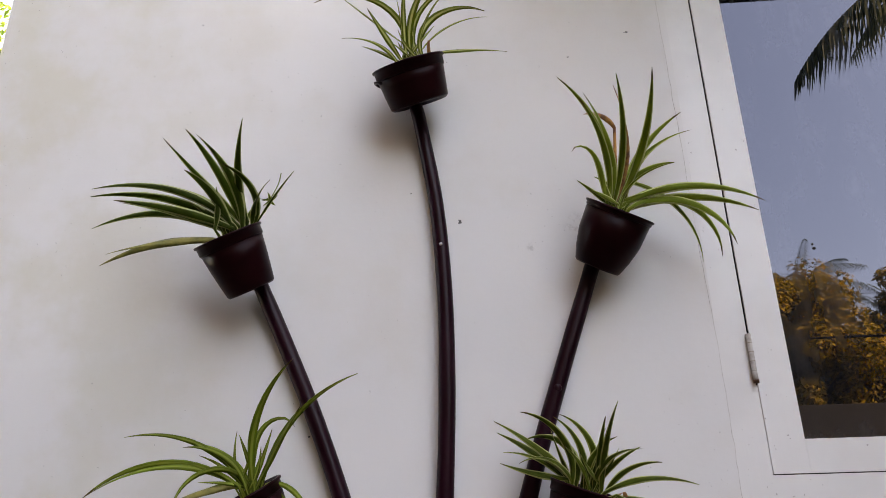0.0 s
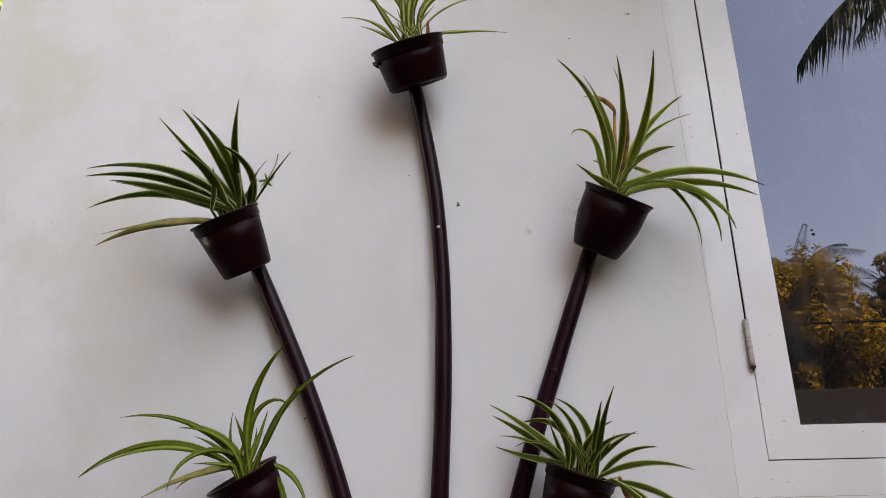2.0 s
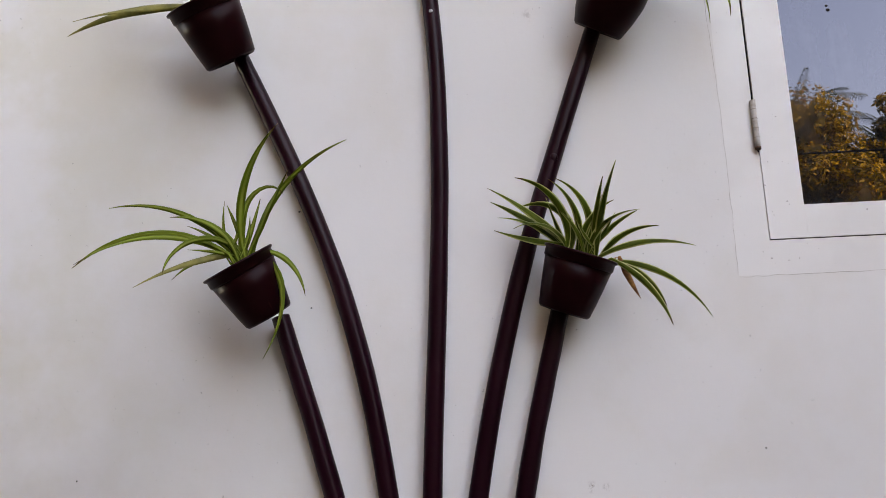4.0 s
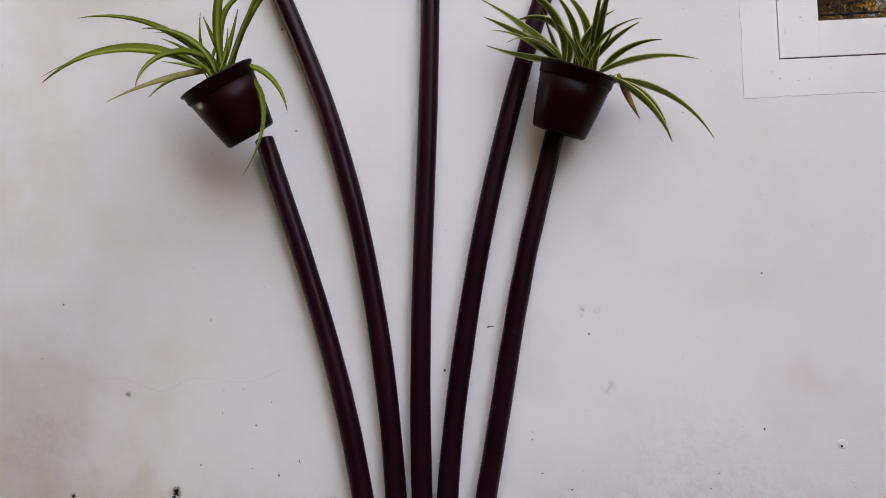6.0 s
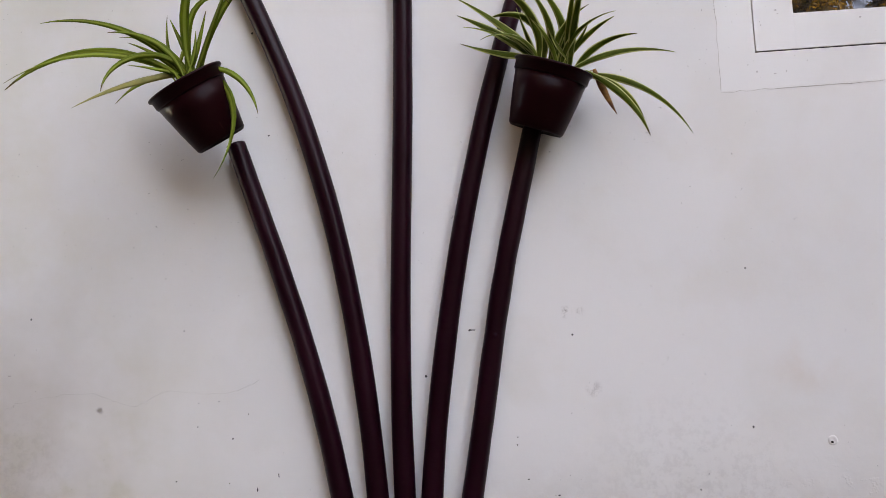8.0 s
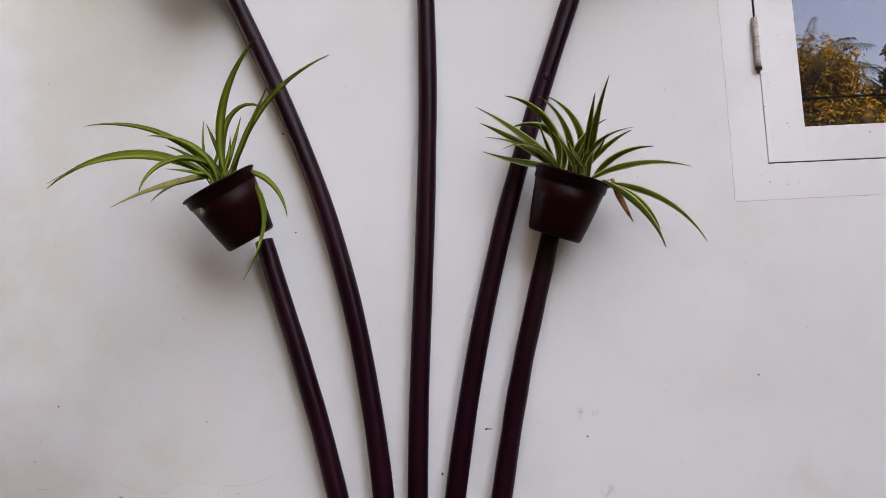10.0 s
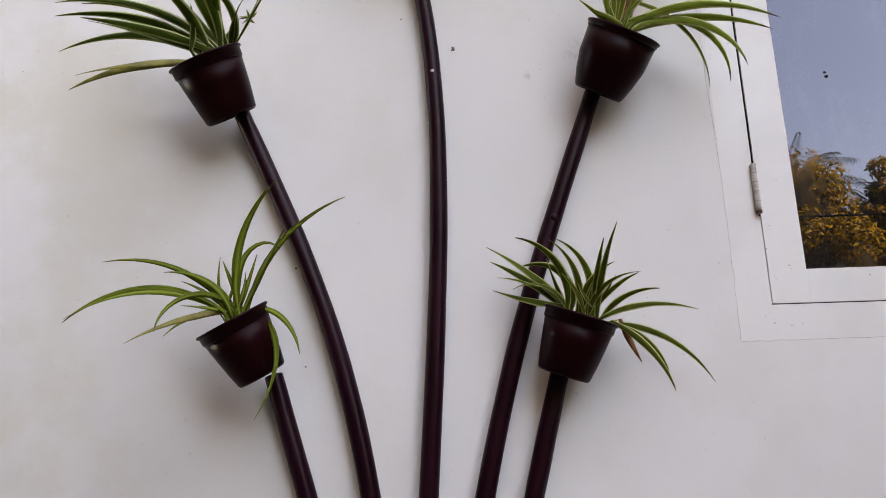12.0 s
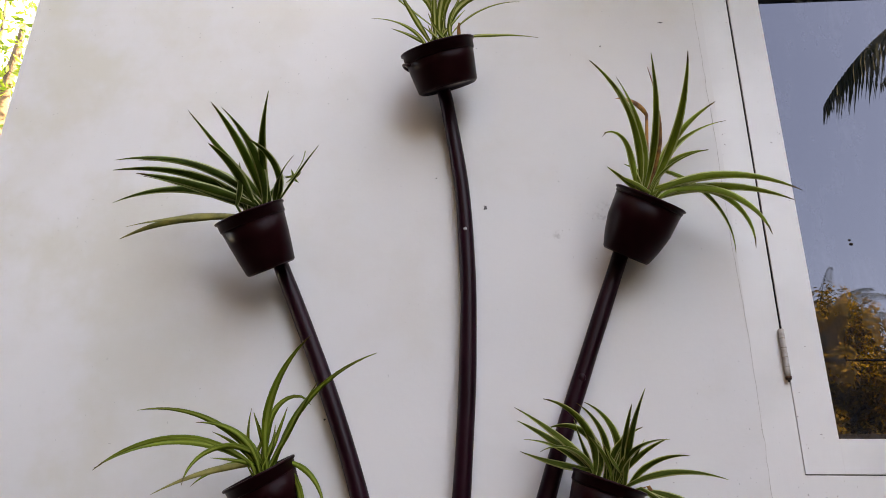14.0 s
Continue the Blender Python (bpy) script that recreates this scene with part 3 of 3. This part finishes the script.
def leaf_blade(bm, root, start, a0, a1, length, lean, width, twist, segs=14, kink=1.0, reach=0.0, to_camera=(0, -1, 0)):
    """A folded strap leaf: from its root to start, then from angle a0 to a1 (degrees, in the wall's plane), leaning out
    by lean, and by reach on the line to the camera, shrunk so that its outline in the view stays.
    """
    uvs = bm.loops.layers.uv.new("UVMap")
    root, start = Vector(root), Vector(start)
    steps = [(root.lerp(start, k / 3), (start - root).normalized(), 0.0) for k in range(3)]
    p, blade = start, []
    for i in range(segs + 1):
        u = i / segs
        m = min(1.0, u + 0.5 / segs)
        a = radians(a0 + (a1 - a0) * m ** kink)
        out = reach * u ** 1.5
        # 1.13 m is the way to the camera; shrinking fits the blade to its view
        blade.append((p * (1 - out / 1.13) + Vector(to_camera) * out, u))
        p = p + Vector((math.cos(a), -1.5 * lean / length * m ** 0.5, math.sin(a))) * (length / segs)
    for i, (q, u) in enumerate(blade):
        steps.append((q, (blade[min(i + 1, segs)][0] - blade[max(i - 1, 0)][0]).normalized(), u))
    rows = []
    for p, d, u in steps:
        w = width * min(1.0, 0.45 + 1.6 * u) * (1 - max(0.0, (u - 0.30) / 0.70) ** 1.6) + 0.00025
        side = d.cross(Vector((0, 1, 0))).normalized()
        side = Matrix.Rotation(twist * (0.35 + u), 3, d.normalized()) @ side
        up = side.cross(d).normalized()
        rows.append([(bm.verts.new(p + side * w * s + up * w * 0.38 * abs(s)), (s + 1) / 2, u) for s in (-1.0, -0.5, 0.0, 0.5, 1.0)])
    for r0, r1 in zip(rows, rows[1:]):
        for k in range(4):
            quad = (r0[k], r0[k + 1], r1[k + 1], r1[k])
            f = bm.faces.new([q[0] for q in quad])
            for loop, q in zip(f.loops, quad):
                loop[uvs].uv = (q[1], q[2])
    bmesh.ops.recalc_face_normals(bm, faces=bm.faces)
    bmesh.ops.solidify(bm, geom=bm.faces[:], thickness=0.0004)
    return bm


def spider_plant(rim, down, label, leaves, width, material, seed, to_camera, reach, dry=(), old=(), thin=(), bent=()):
    """leaves: rows of base offset x, z, first angle, last angle, length, lean (millimetres, degrees); down: the base of
    the pot; reach: how far each tip hangs out from the wall, on the line from the pot to the camera.
    """
    bent = dict(bent)
    root_at = (Vector(down) - Vector(rim)).normalized() * 0.024
    rng = random.Random(seed)
    root = new("spider_plant")
    root.location = rim
    tagged(root, label, "spider plant", "plants in the pots")
    for i, (x, z, a0, a1, ln, out) in enumerate(leaves):
        w = width * rng.uniform(0.8, 1.15) * min(1.0, 0.55 + ln / 350) * (0.3 if i in thin else 1.15 if i in dry else 1)
        twist = rng.uniform(-0.75, 0.75)
        mat = LEAF_DRY if i in dry else LEAF_OLD if i in old else material
        y = rng.uniform(-0.008, 0.008)
        bm = leaf_blade(bmesh.new(), (root_at.x + x * 0.0005, root_at.y + y, root_at.z), (x / 1000, y, z / 1000), a0, a1, ln / 1000, out / 1000, w, twist, kink=bent.get(i, 1.0), reach=reach[i] / 1000, to_camera=to_camera)
        part("leaf", bm, mat, root, "dry brown leaf" if i in dry else "yellowing leaf" if i in old else "")
    # young short leaves round the heart
    for k in range(7):
        a, ln = rng.uniform(40, 140), rng.uniform(0.045, 0.085)
        x, y = rng.uniform(-0.018, 0.018), rng.uniform(-0.012, 0.012)
        bm = leaf_blade(bmesh.new(), (root_at.x + x * 0.5, root_at.y + y, root_at.z), (x, y, 0.006), a, a + rng.uniform(-40, 40), ln, rng.uniform(-0.01, 0.02), width * 0.6, rng.uniform(-1, 1), 8)
        part("leaf", bm, material, root)
    # stub of leaf bases in the soil
    bm = lathe(bmesh.new(), [(0.004, -0.012), (0.011, -0.006), (0.009, 0.006), (0.004, 0.012)], 12, 0.2, seed)
    bmesh.ops.translate(bm, verts=bm.verts, vec=root_at)
    part("crown", bm, material, root)
    return root


POT_A = ((-0.369, 1.255, 1.024), (-0.3365, 1.298, 0.947))
POT_B = ((-0.309, 1.254, 0.632), (-0.2710, 1.280, 0.5595))
POT_C = ((-0.085, 1.262, 1.336), (-0.067, 1.298, 1.275))
POT_D = ((0.245, 1.268, 1.042), (0.206, 1.310, 0.965))
POT_E = ((0.158, 1.292, 0.631), (0.130, 1.308, 0.552))

flower_pot(*POT_A, 0.054, 0.039, 1)
flower_pot(*POT_B, 0.050, 0.034, 2)
pot_c = flower_pot(*POT_C, 0.062, 0.051, 3, 0.24)
bm = tube(bmesh.new(), spline([(0.052, -0.020, 0.062), (0.054, -0.021, 0.078), (0.059, -0.021, 0.092)], 8), lambda u: 0.0040 * (1 - 0.5 * u), 8, 0.3, 2)
part("stub", bm, LEAF_DRY, pot_c, "broken dry stalk at the rim")
bm = tube(bmesh.new(), [Vector((0.0635 * math.cos(w), 0.0635 * math.sin(w), 0.050 - 0.006 * math.sin(3 * w))) for w in (radians(175 + 6 * k) for k in range(12))], 0.0024, 8, 0.2, 1)
part("split_rim", bm, POT, pot_c, "torn strip of the plastic rim")
flower_pot(*POT_D, 0.054, 0.037, 4, 0.08, 0.07)
flower_pot(*POT_E, 0.050, 0.036, 5)

TALL_A = [(28, 15, 132, 133, 214, 20), (26, 11, 112, 131, 235, -20), (25, 12, 92, 142, 169, 40), (31, 21, 111, 83, 195, 0), (42, 15, 75, 160, 118, 30), (39, 11, 108, 60, 108, -30), (7, 12, 117, 141, 158, -30), (44, 14, 58, 28, 96, 50)]
WIDE_A = [(15, 8, 129, 203, 238, 50), (18, 13, 132, 187, 228, 10), (11, 7, 141, 185, 264, -10), (12, 7, 155, 176, 197, 20), (9, 3, 144, 202, 255, -20), (3, 7, 154, 178, 173, 40), (-21, -8, 171, 210, 186, 0), (-21, -6, 176, 207, 159, 30)]
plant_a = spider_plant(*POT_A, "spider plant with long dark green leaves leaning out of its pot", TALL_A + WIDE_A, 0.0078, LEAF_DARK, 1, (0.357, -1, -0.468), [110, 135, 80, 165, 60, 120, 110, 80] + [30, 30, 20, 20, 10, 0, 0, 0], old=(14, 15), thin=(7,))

TALL_B = [(12, 11, 105, 44, 190, 20), (19, 5, 83, 24, 222, -20), (13, 6, 66, 52, 128, 40), (10, 10, 95, -65, 135, 10), (14, 10, 114, 115, 82, -10), (24, 8, 95, -112, 165, 55), (28, 10, 45, -80, 105, 10)]
WIDE_B = [(-1, 10, 126, 189, 205, 0), (-6, 7, 144, 219, 223, 30), (-9, 10, 145, 216, 249, -30), (6, 6, 116, 280, 135, 50), (1, 7, 107, 189, 111, 20), (-4, 11, 170, 221, 103, -20), (0, 12, 181, 219, 138, 40), (6, 7, 117, 175, 132, -30), (4, 8, 163, 192, 56, 50)]
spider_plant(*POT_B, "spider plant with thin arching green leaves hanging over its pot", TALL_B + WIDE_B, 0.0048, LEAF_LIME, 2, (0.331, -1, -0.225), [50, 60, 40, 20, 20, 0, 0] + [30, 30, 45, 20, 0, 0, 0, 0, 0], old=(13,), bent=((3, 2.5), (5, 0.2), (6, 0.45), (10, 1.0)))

TALL_C = [(-10, 4, 117, 115, 148, -20), (-7, 36, 136, 135, 171, 0), (-1, 10, 96, 87, 205, -30), (-10, 31, 85, 105, 90, 50), (7, 14, 102, 39, 224, 10), (18, 17, 113, 4, 223, -10), (19, 19, 91, 37, 147, 20)]
WIDE_C = [(-16, -3, 108, 199, 119, 20), (-11, 8, 67, 223, 251, 40), (-6, 20, 81, 202, 255, 30), (24, 16, 105, -22, 186, -20), (22, 27, 60, -28, 135, 40), (45, 13, 9, -14, 126, 0)]
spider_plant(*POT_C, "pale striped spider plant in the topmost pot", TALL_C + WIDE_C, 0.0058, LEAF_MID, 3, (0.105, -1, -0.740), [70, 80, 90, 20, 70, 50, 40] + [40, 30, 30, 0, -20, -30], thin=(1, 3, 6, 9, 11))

TALL_D = [(-19, 11, 74, 137, 247, 20), (-16, 11, 80, 115, 216, -20), (-13, 11, 72, 127, 193, 40), (-19, 11, 95, 262, 135, 0), (-9, 12, 71, 98, 222, 30), (-6, 16, 66, 102, 244, -30), (1, 16, 58, 87, 221, 50), (4, 5, 80, 32, 203, 10), (6, 5, 85, 11, 201, -10), (2, 12, 75, -10, 110, 20)]
WIDE_D = [(9, 55, -8, -93, 194, -20), (1, 5, 31, -43, 221, 40), (4, 1, 24, -29, 216, 0), (9, 0, 30, -86, 201, 30), (13, -1, 39, -95, 198, -30), (-1, 10, 66, -15, 95, 50), (0, 13, 14, 12, 101, 10), (6, 146, 105, 205, 62, 10)]
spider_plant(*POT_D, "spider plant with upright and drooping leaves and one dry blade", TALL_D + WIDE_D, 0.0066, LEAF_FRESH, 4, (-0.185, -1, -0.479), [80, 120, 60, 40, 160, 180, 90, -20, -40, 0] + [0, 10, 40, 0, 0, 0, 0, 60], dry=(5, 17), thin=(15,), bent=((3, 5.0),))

TALL_E = [(-7, 0, 64, 157, 112, 50), (5, -1, 57, 158, 130, 10), (16, -6, 84, 74, 122, -10), (19, -6, 82, 69, 133, 20), (-2, -1, 87, 24, 102, -20), (9, -6, 88, -11, 96, 40), (24, -10, 58, -3, 100, 0), (3, -1, 93, 134, 75, -20), (-21, 3, 73, 175, 134, 30), (-15, 4, 66, 199, 121, -30)]
WIDE_E = [(-16, 10, 131, 155, 137, 20), (-19, 10, 136, 152, 126, -20), (-24, 7, 125, 188, 102, 40), (-25, 12, 171, 160, 96, 0), (23, -8, 29, -26, 128, 30), (27, -14, 4, -59, 177, -30), (39, -11, -30, -84, 122, 50), (41, -15, -15, -74, 96, 10), (51, -7, -70, -61, 64, -10), (-18, -1, 96, 217, 98, 20)]
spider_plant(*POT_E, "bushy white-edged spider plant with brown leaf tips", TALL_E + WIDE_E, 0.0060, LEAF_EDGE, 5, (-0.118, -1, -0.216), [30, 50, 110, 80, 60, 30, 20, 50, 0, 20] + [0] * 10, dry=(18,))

# runner with a plantlet on the first plant
def runner(parent, tip, plantlet):
    a, b = Vector(tip), Vector(plantlet)
    line = spline([tuple(a), tuple((a + b) / 2 + Vector((0.004, 0, 0.004))), tuple(b)], 10)
    stem = part("runner", tube(bmesh.new(), line, 0.0008, 6), LEAF_LIME, parent, "thin hanging runner")
    for k, ang in enumerate((20, 95, 160, 215, 300)):
        bm = leaf_blade(bmesh.new(), b, b + Vector((0.0004, 0, 0)), ang, ang + 25, 0.014, 0.002, 0.0020, 0.4, 6)
        part("plantlet_leaf", bm, LEAF_EDGE, stem)


runner(plant_a, (0.090, -0.038, 0.084), (0.074, -0.034, 0.040))

# ---------------------------------------------------------------- the yard
bm = bmesh.new()
g = 24
rows = []
for i in range(g + 1):
    rows.append([])
    for j in range(g + 1):
        x, y = (i / g - 0.5), (j / g - 0.5)
        X, Y = math.copysign(abs(2 * x) ** 3, x) * 1500, math.copysign(abs(2 * y) ** 3, y) * 1500
        rows[-1].append(bm.verts.new((X, Y, -0.045 + (0.0 if abs(X) < 20 else 0.4) * noise.noise(Vector((X * 0.02, Y * 0.02, 0))))))
for r0, r1 in zip(rows, rows[1:]):
    for k in range(g):
        bm.faces.new((r0[k], r1[k], r1[k + 1], r0[k + 1]))
tagged(part("ground", bm, EARTH), "bare brown earth of the yard reaching to the horizon", "ground", kind="structure")


def leafy_tree(name, label, foot, crown, radii, material, count, leaf, seed, clumps=26):
    """Tapered trunk, limbs to clumps, and a crown of many small leaves with gaps."""
    rng = random.Random(seed)
    root = new(name)
    root.location = foot
    tagged(root, label, "tree")
    c = Vector(crown) - Vector(foot)
    bm = bmesh.new()
    tube(bm, spline([(0, 0, -0.3), (0.1, 0.05, c.z * 0.4), (c.x * 0.6, c.y * 0.6, c.z * 0.75), tuple(c)], 24), lambda u: 0.20 * (1 - 0.8 * u), 10, 0.2, seed)
    trunk = part("trunk", bm, BARK, root)
    cents = []
    for k in range(clumps):
        d = Vector((rng.gauss(0, 1), rng.gauss(0, 1), rng.gauss(0, 1))).normalized() * rng.uniform(0.35, 1.0)
        q = c + Vector((d.x * radii[0], d.y * radii[1], d.z * radii[2]))
        cents.append((q, rng.uniform(0.22, 0.42) * min(radii)))
        if k % 3 == 0:
            s = Vector((c.x * 0.5, c.y * 0.5, c.z * 0.65))
            part("limb", tube(bmesh.new(), spline([tuple(s), tuple((s + q) / 2 + Vector((0, 0, 0.15))), tuple(q)], 8), lambda u: 0.05 * (1 - 0.85 * u), 6), BARK, trunk)
    verts, faces = [], []
    for k in range(count):
        q, r = rng.choice(cents)
        d = Vector((rng.gauss(0, 1), rng.gauss(0, 1), rng.gauss(0, 1))).normalized()
        o = q + d * r * rng.uniform(0.55, 1.0)
        nrm = (d + Vector((rng.gauss(0, 0.5), rng.gauss(0, 0.5), rng.gauss(0.4, 0.5)))).normalized()
        a = nrm.orthogonal().normalized()
        a = Matrix.Rotation(rng.uniform(0, 6.28), 3, nrm) @ a
        b = nrm.cross(a)
        s = leaf * rng.uniform(0.6, 1.2)
        i = len(verts)
        verts += [o - a * s, o - b * s * 0.42 + nrm * s * 0.12, o + a * s, o + b * s * 0.42 + nrm * s * 0.12]
        faces.append((i, i + 1, i + 2, i + 3))
    me = bpy.data.meshes.new("crown")
    me.from_pydata(verts, [], faces)
    me.materials.append(material)
    ob = new("crown", me)
    ob.parent = root
    return root


leafy_tree("garden_tree", "dense broad-leaved tree, gold in the low sun", (4.5, -9.4, 0), (4.45, -9.4, 3.68), (1.25, 1.1, 1.35), CROWN_SUN_GOLD, 52000, 0.052, 5, 120)
leafy_tree("garden_tree", "slighter broad-leaved tree beside the yard wall", (6.2, -9.3, 0), (6.15, -9.3, 3.62), (0.65, 0.7, 1.25), CROWN_SUN_GOLD, 24000, 0.050, 8, 60)
leafy_tree("garden_tree", "low spreading tree behind the yard wall", (5.4, -10.8, 0), (5.5, -10.8, 3.1), (1.5, 0.9, 0.95), CROWN_SUN_GOLD, 24000, 0.055, 9, 70)
leafy_tree("shade_tree", "airy green tree standing behind the house corner", (-5.9, 7.8, 0), (-5.7, 7.5, 6.9), (2.4, 2.0, 2.4), CROWN_GREEN, 3000, 0.065, 11, 60)


def palm(name, foot, top, fronds, seed, hang=1.0, blade=0.017):
    rng = random.Random(seed)
    root = new(name)
    root.location = foot
    tagged(root, "tall coconut palm with drooping feathered fronds", "palm tree")
    c = Vector(top) - Vector(foot)
    part("trunk", tube(bmesh.new(), spline([(0, 0, -0.3), (c.x * 0.3, c.y * 0.3, c.z * 0.5), tuple(c)], 30), lambda u: 0.17 - 0.07 * u, 12, 0.1, seed), BARK, root)
    for k, (az, up, ln, droop) in enumerate(fronds):
        d = Vector((math.cos(radians(az)), math.sin(radians(az)), 0))
        line = []
        p, e = c.copy(), radians(up)
        for i in range(29):
            line.append(p.copy())
            p = p + (d * math.cos(e) + Vector((0, 0, math.sin(e)))) * ln / 28
            e -= radians(droop)
        bm = bmesh.new()
        tube(bm, line, lambda u: 0.022 * (1 - 0.85 * u), 6)
        frond = part("frond", bm, PALM, root)
        verts, faces = [], []
        side = d.cross(Vector((0, 0, 1)))
        for i in range(3, 29):
            for half in (0.0, 0.5):
                o = line[i] if half == 0 or i == 28 else (line[i] + line[i + 1]) / 2
                for s in (-1, 1):
                    u = (i + half) / 29
                    n = 0.21 * ln * math.sin(math.pi * min(1, 0.12 + u * 0.80)) * rng.uniform(0.8, 1.1)
                    t = (side * s * (0.30 + 0.6 * (1 - hang)) + d * (0.30 + 0.4 * (1 - hang)) + Vector((0, 0, hang * rng.uniform(-1.1, -0.8)))).normalized()
                    w = d * blade
                    q = o + t * n * 0.5 + Vector((0, 0, 0.04))
                    b = len(verts)
                    verts += [o - w, o + w, q + w * 1.2, o + t * n + Vector((0, 0, -0.22 * n)), q - w * 1.2]
                    faces.append((b, b + 1, b + 2, b + 3, b + 4))
        me = bpy.data.meshes.new("leaflets")
        me.from_pydata([tuple(v) for v in verts], [], faces)
        me.materials.append(PALM)
        ob = new("leaflets", me)
        ob.parent = frond
    return root


palm("coconut_palm", (8.4, -6.6, 0), (7.97, -6.3, 8.8), [(180, -5, 4.6, 1.9), (150, 45, 4.0, 3.2), (60, 40, 4.0, 3.2), (10, 30, 4.2, 3.2), (250, 50, 4.0, 3.2), (300, 20, 4.0, 3.2), (110, 15, 3.8, 3.2)], 3)
palm("coconut_palm", (10.7, -22.5, 0), (9.9, -22.3, 8.95), [(178, 40, 3.2, 3.4), (186, 62, 3.0, 3.2), (150, 60, 2.2, 3.0), (60, 60, 2.2, 3.0), (2, 45, 3.0, 3.4), (352, 66, 3.0, 3.0), (80, 85, 2.0, 2.0), (200, 78, 2.1, 2.6), (170, 20, 3.2, 3.2), (10, 22, 3.2, 3.2)], 4, 0.45, 0.010)

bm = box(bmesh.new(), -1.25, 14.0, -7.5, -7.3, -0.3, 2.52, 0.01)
tagged(part("yard_wall", bm, DARK_WALL), "dark boundary wall across the yard", "wall", kind="structure")
# unseen tall wall, added to keep sky light off the wall's left end
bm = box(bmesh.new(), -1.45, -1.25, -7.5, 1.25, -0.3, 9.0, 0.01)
tagged(part("yard_wall_east", bm, DARK_WALL), "unseen dark wall added to close off the yard's side", "wall", kind="structure")
# unseen wall behind the camera, added to hold back low front light
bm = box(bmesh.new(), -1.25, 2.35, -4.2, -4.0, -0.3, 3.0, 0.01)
tagged(part("wall_next_house", bm, DARK_WALL), "unseen dark wall added to block low sky light from the front", "wall", kind="structure")
# unseen wall, added only to close the yard
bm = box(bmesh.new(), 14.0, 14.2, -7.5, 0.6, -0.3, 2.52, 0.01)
tagged(part("yard_wall_west", bm, DARK_WALL), "unseen dark wall added to close off the yard's side", "wall", kind="structure")

# unseen taller wall, added to darken the left part of the house front
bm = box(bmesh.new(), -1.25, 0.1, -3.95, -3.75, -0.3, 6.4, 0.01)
tagged(part("wall_next_gable", bm, DARK_WALL), "unseen taller dark wall added to block sky light from the front left", "wall", kind="structure")
# unseen wall, added to cut low sky light coming from the right
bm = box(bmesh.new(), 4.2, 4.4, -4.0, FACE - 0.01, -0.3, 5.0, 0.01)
tagged(part("wall_wing", bm, DARK_WALL), "unseen dark wall added to block low sky light from the right", "wall", kind="structure")

for a, b, sag, r in (((-1.25, -1.8, 1.80), (4.2, -1.8, 1.78), 0.03, 0.006), ((4.6, -9.0, 4.50), (8.2, -6.48, 3.70), 0.04, 0.005)):
    line = [Vector(a).lerp(Vector(b), k / 40) - Vector((0, 0, sag * (1 - ((k - 20) / 20) ** 2))) for k in range(41)]
    ob = part("overhead_cable", tube(bmesh.new(), line, r, 6), CABLE)
    tagged(ob, "black overhead cable strung across the yard", "cable")
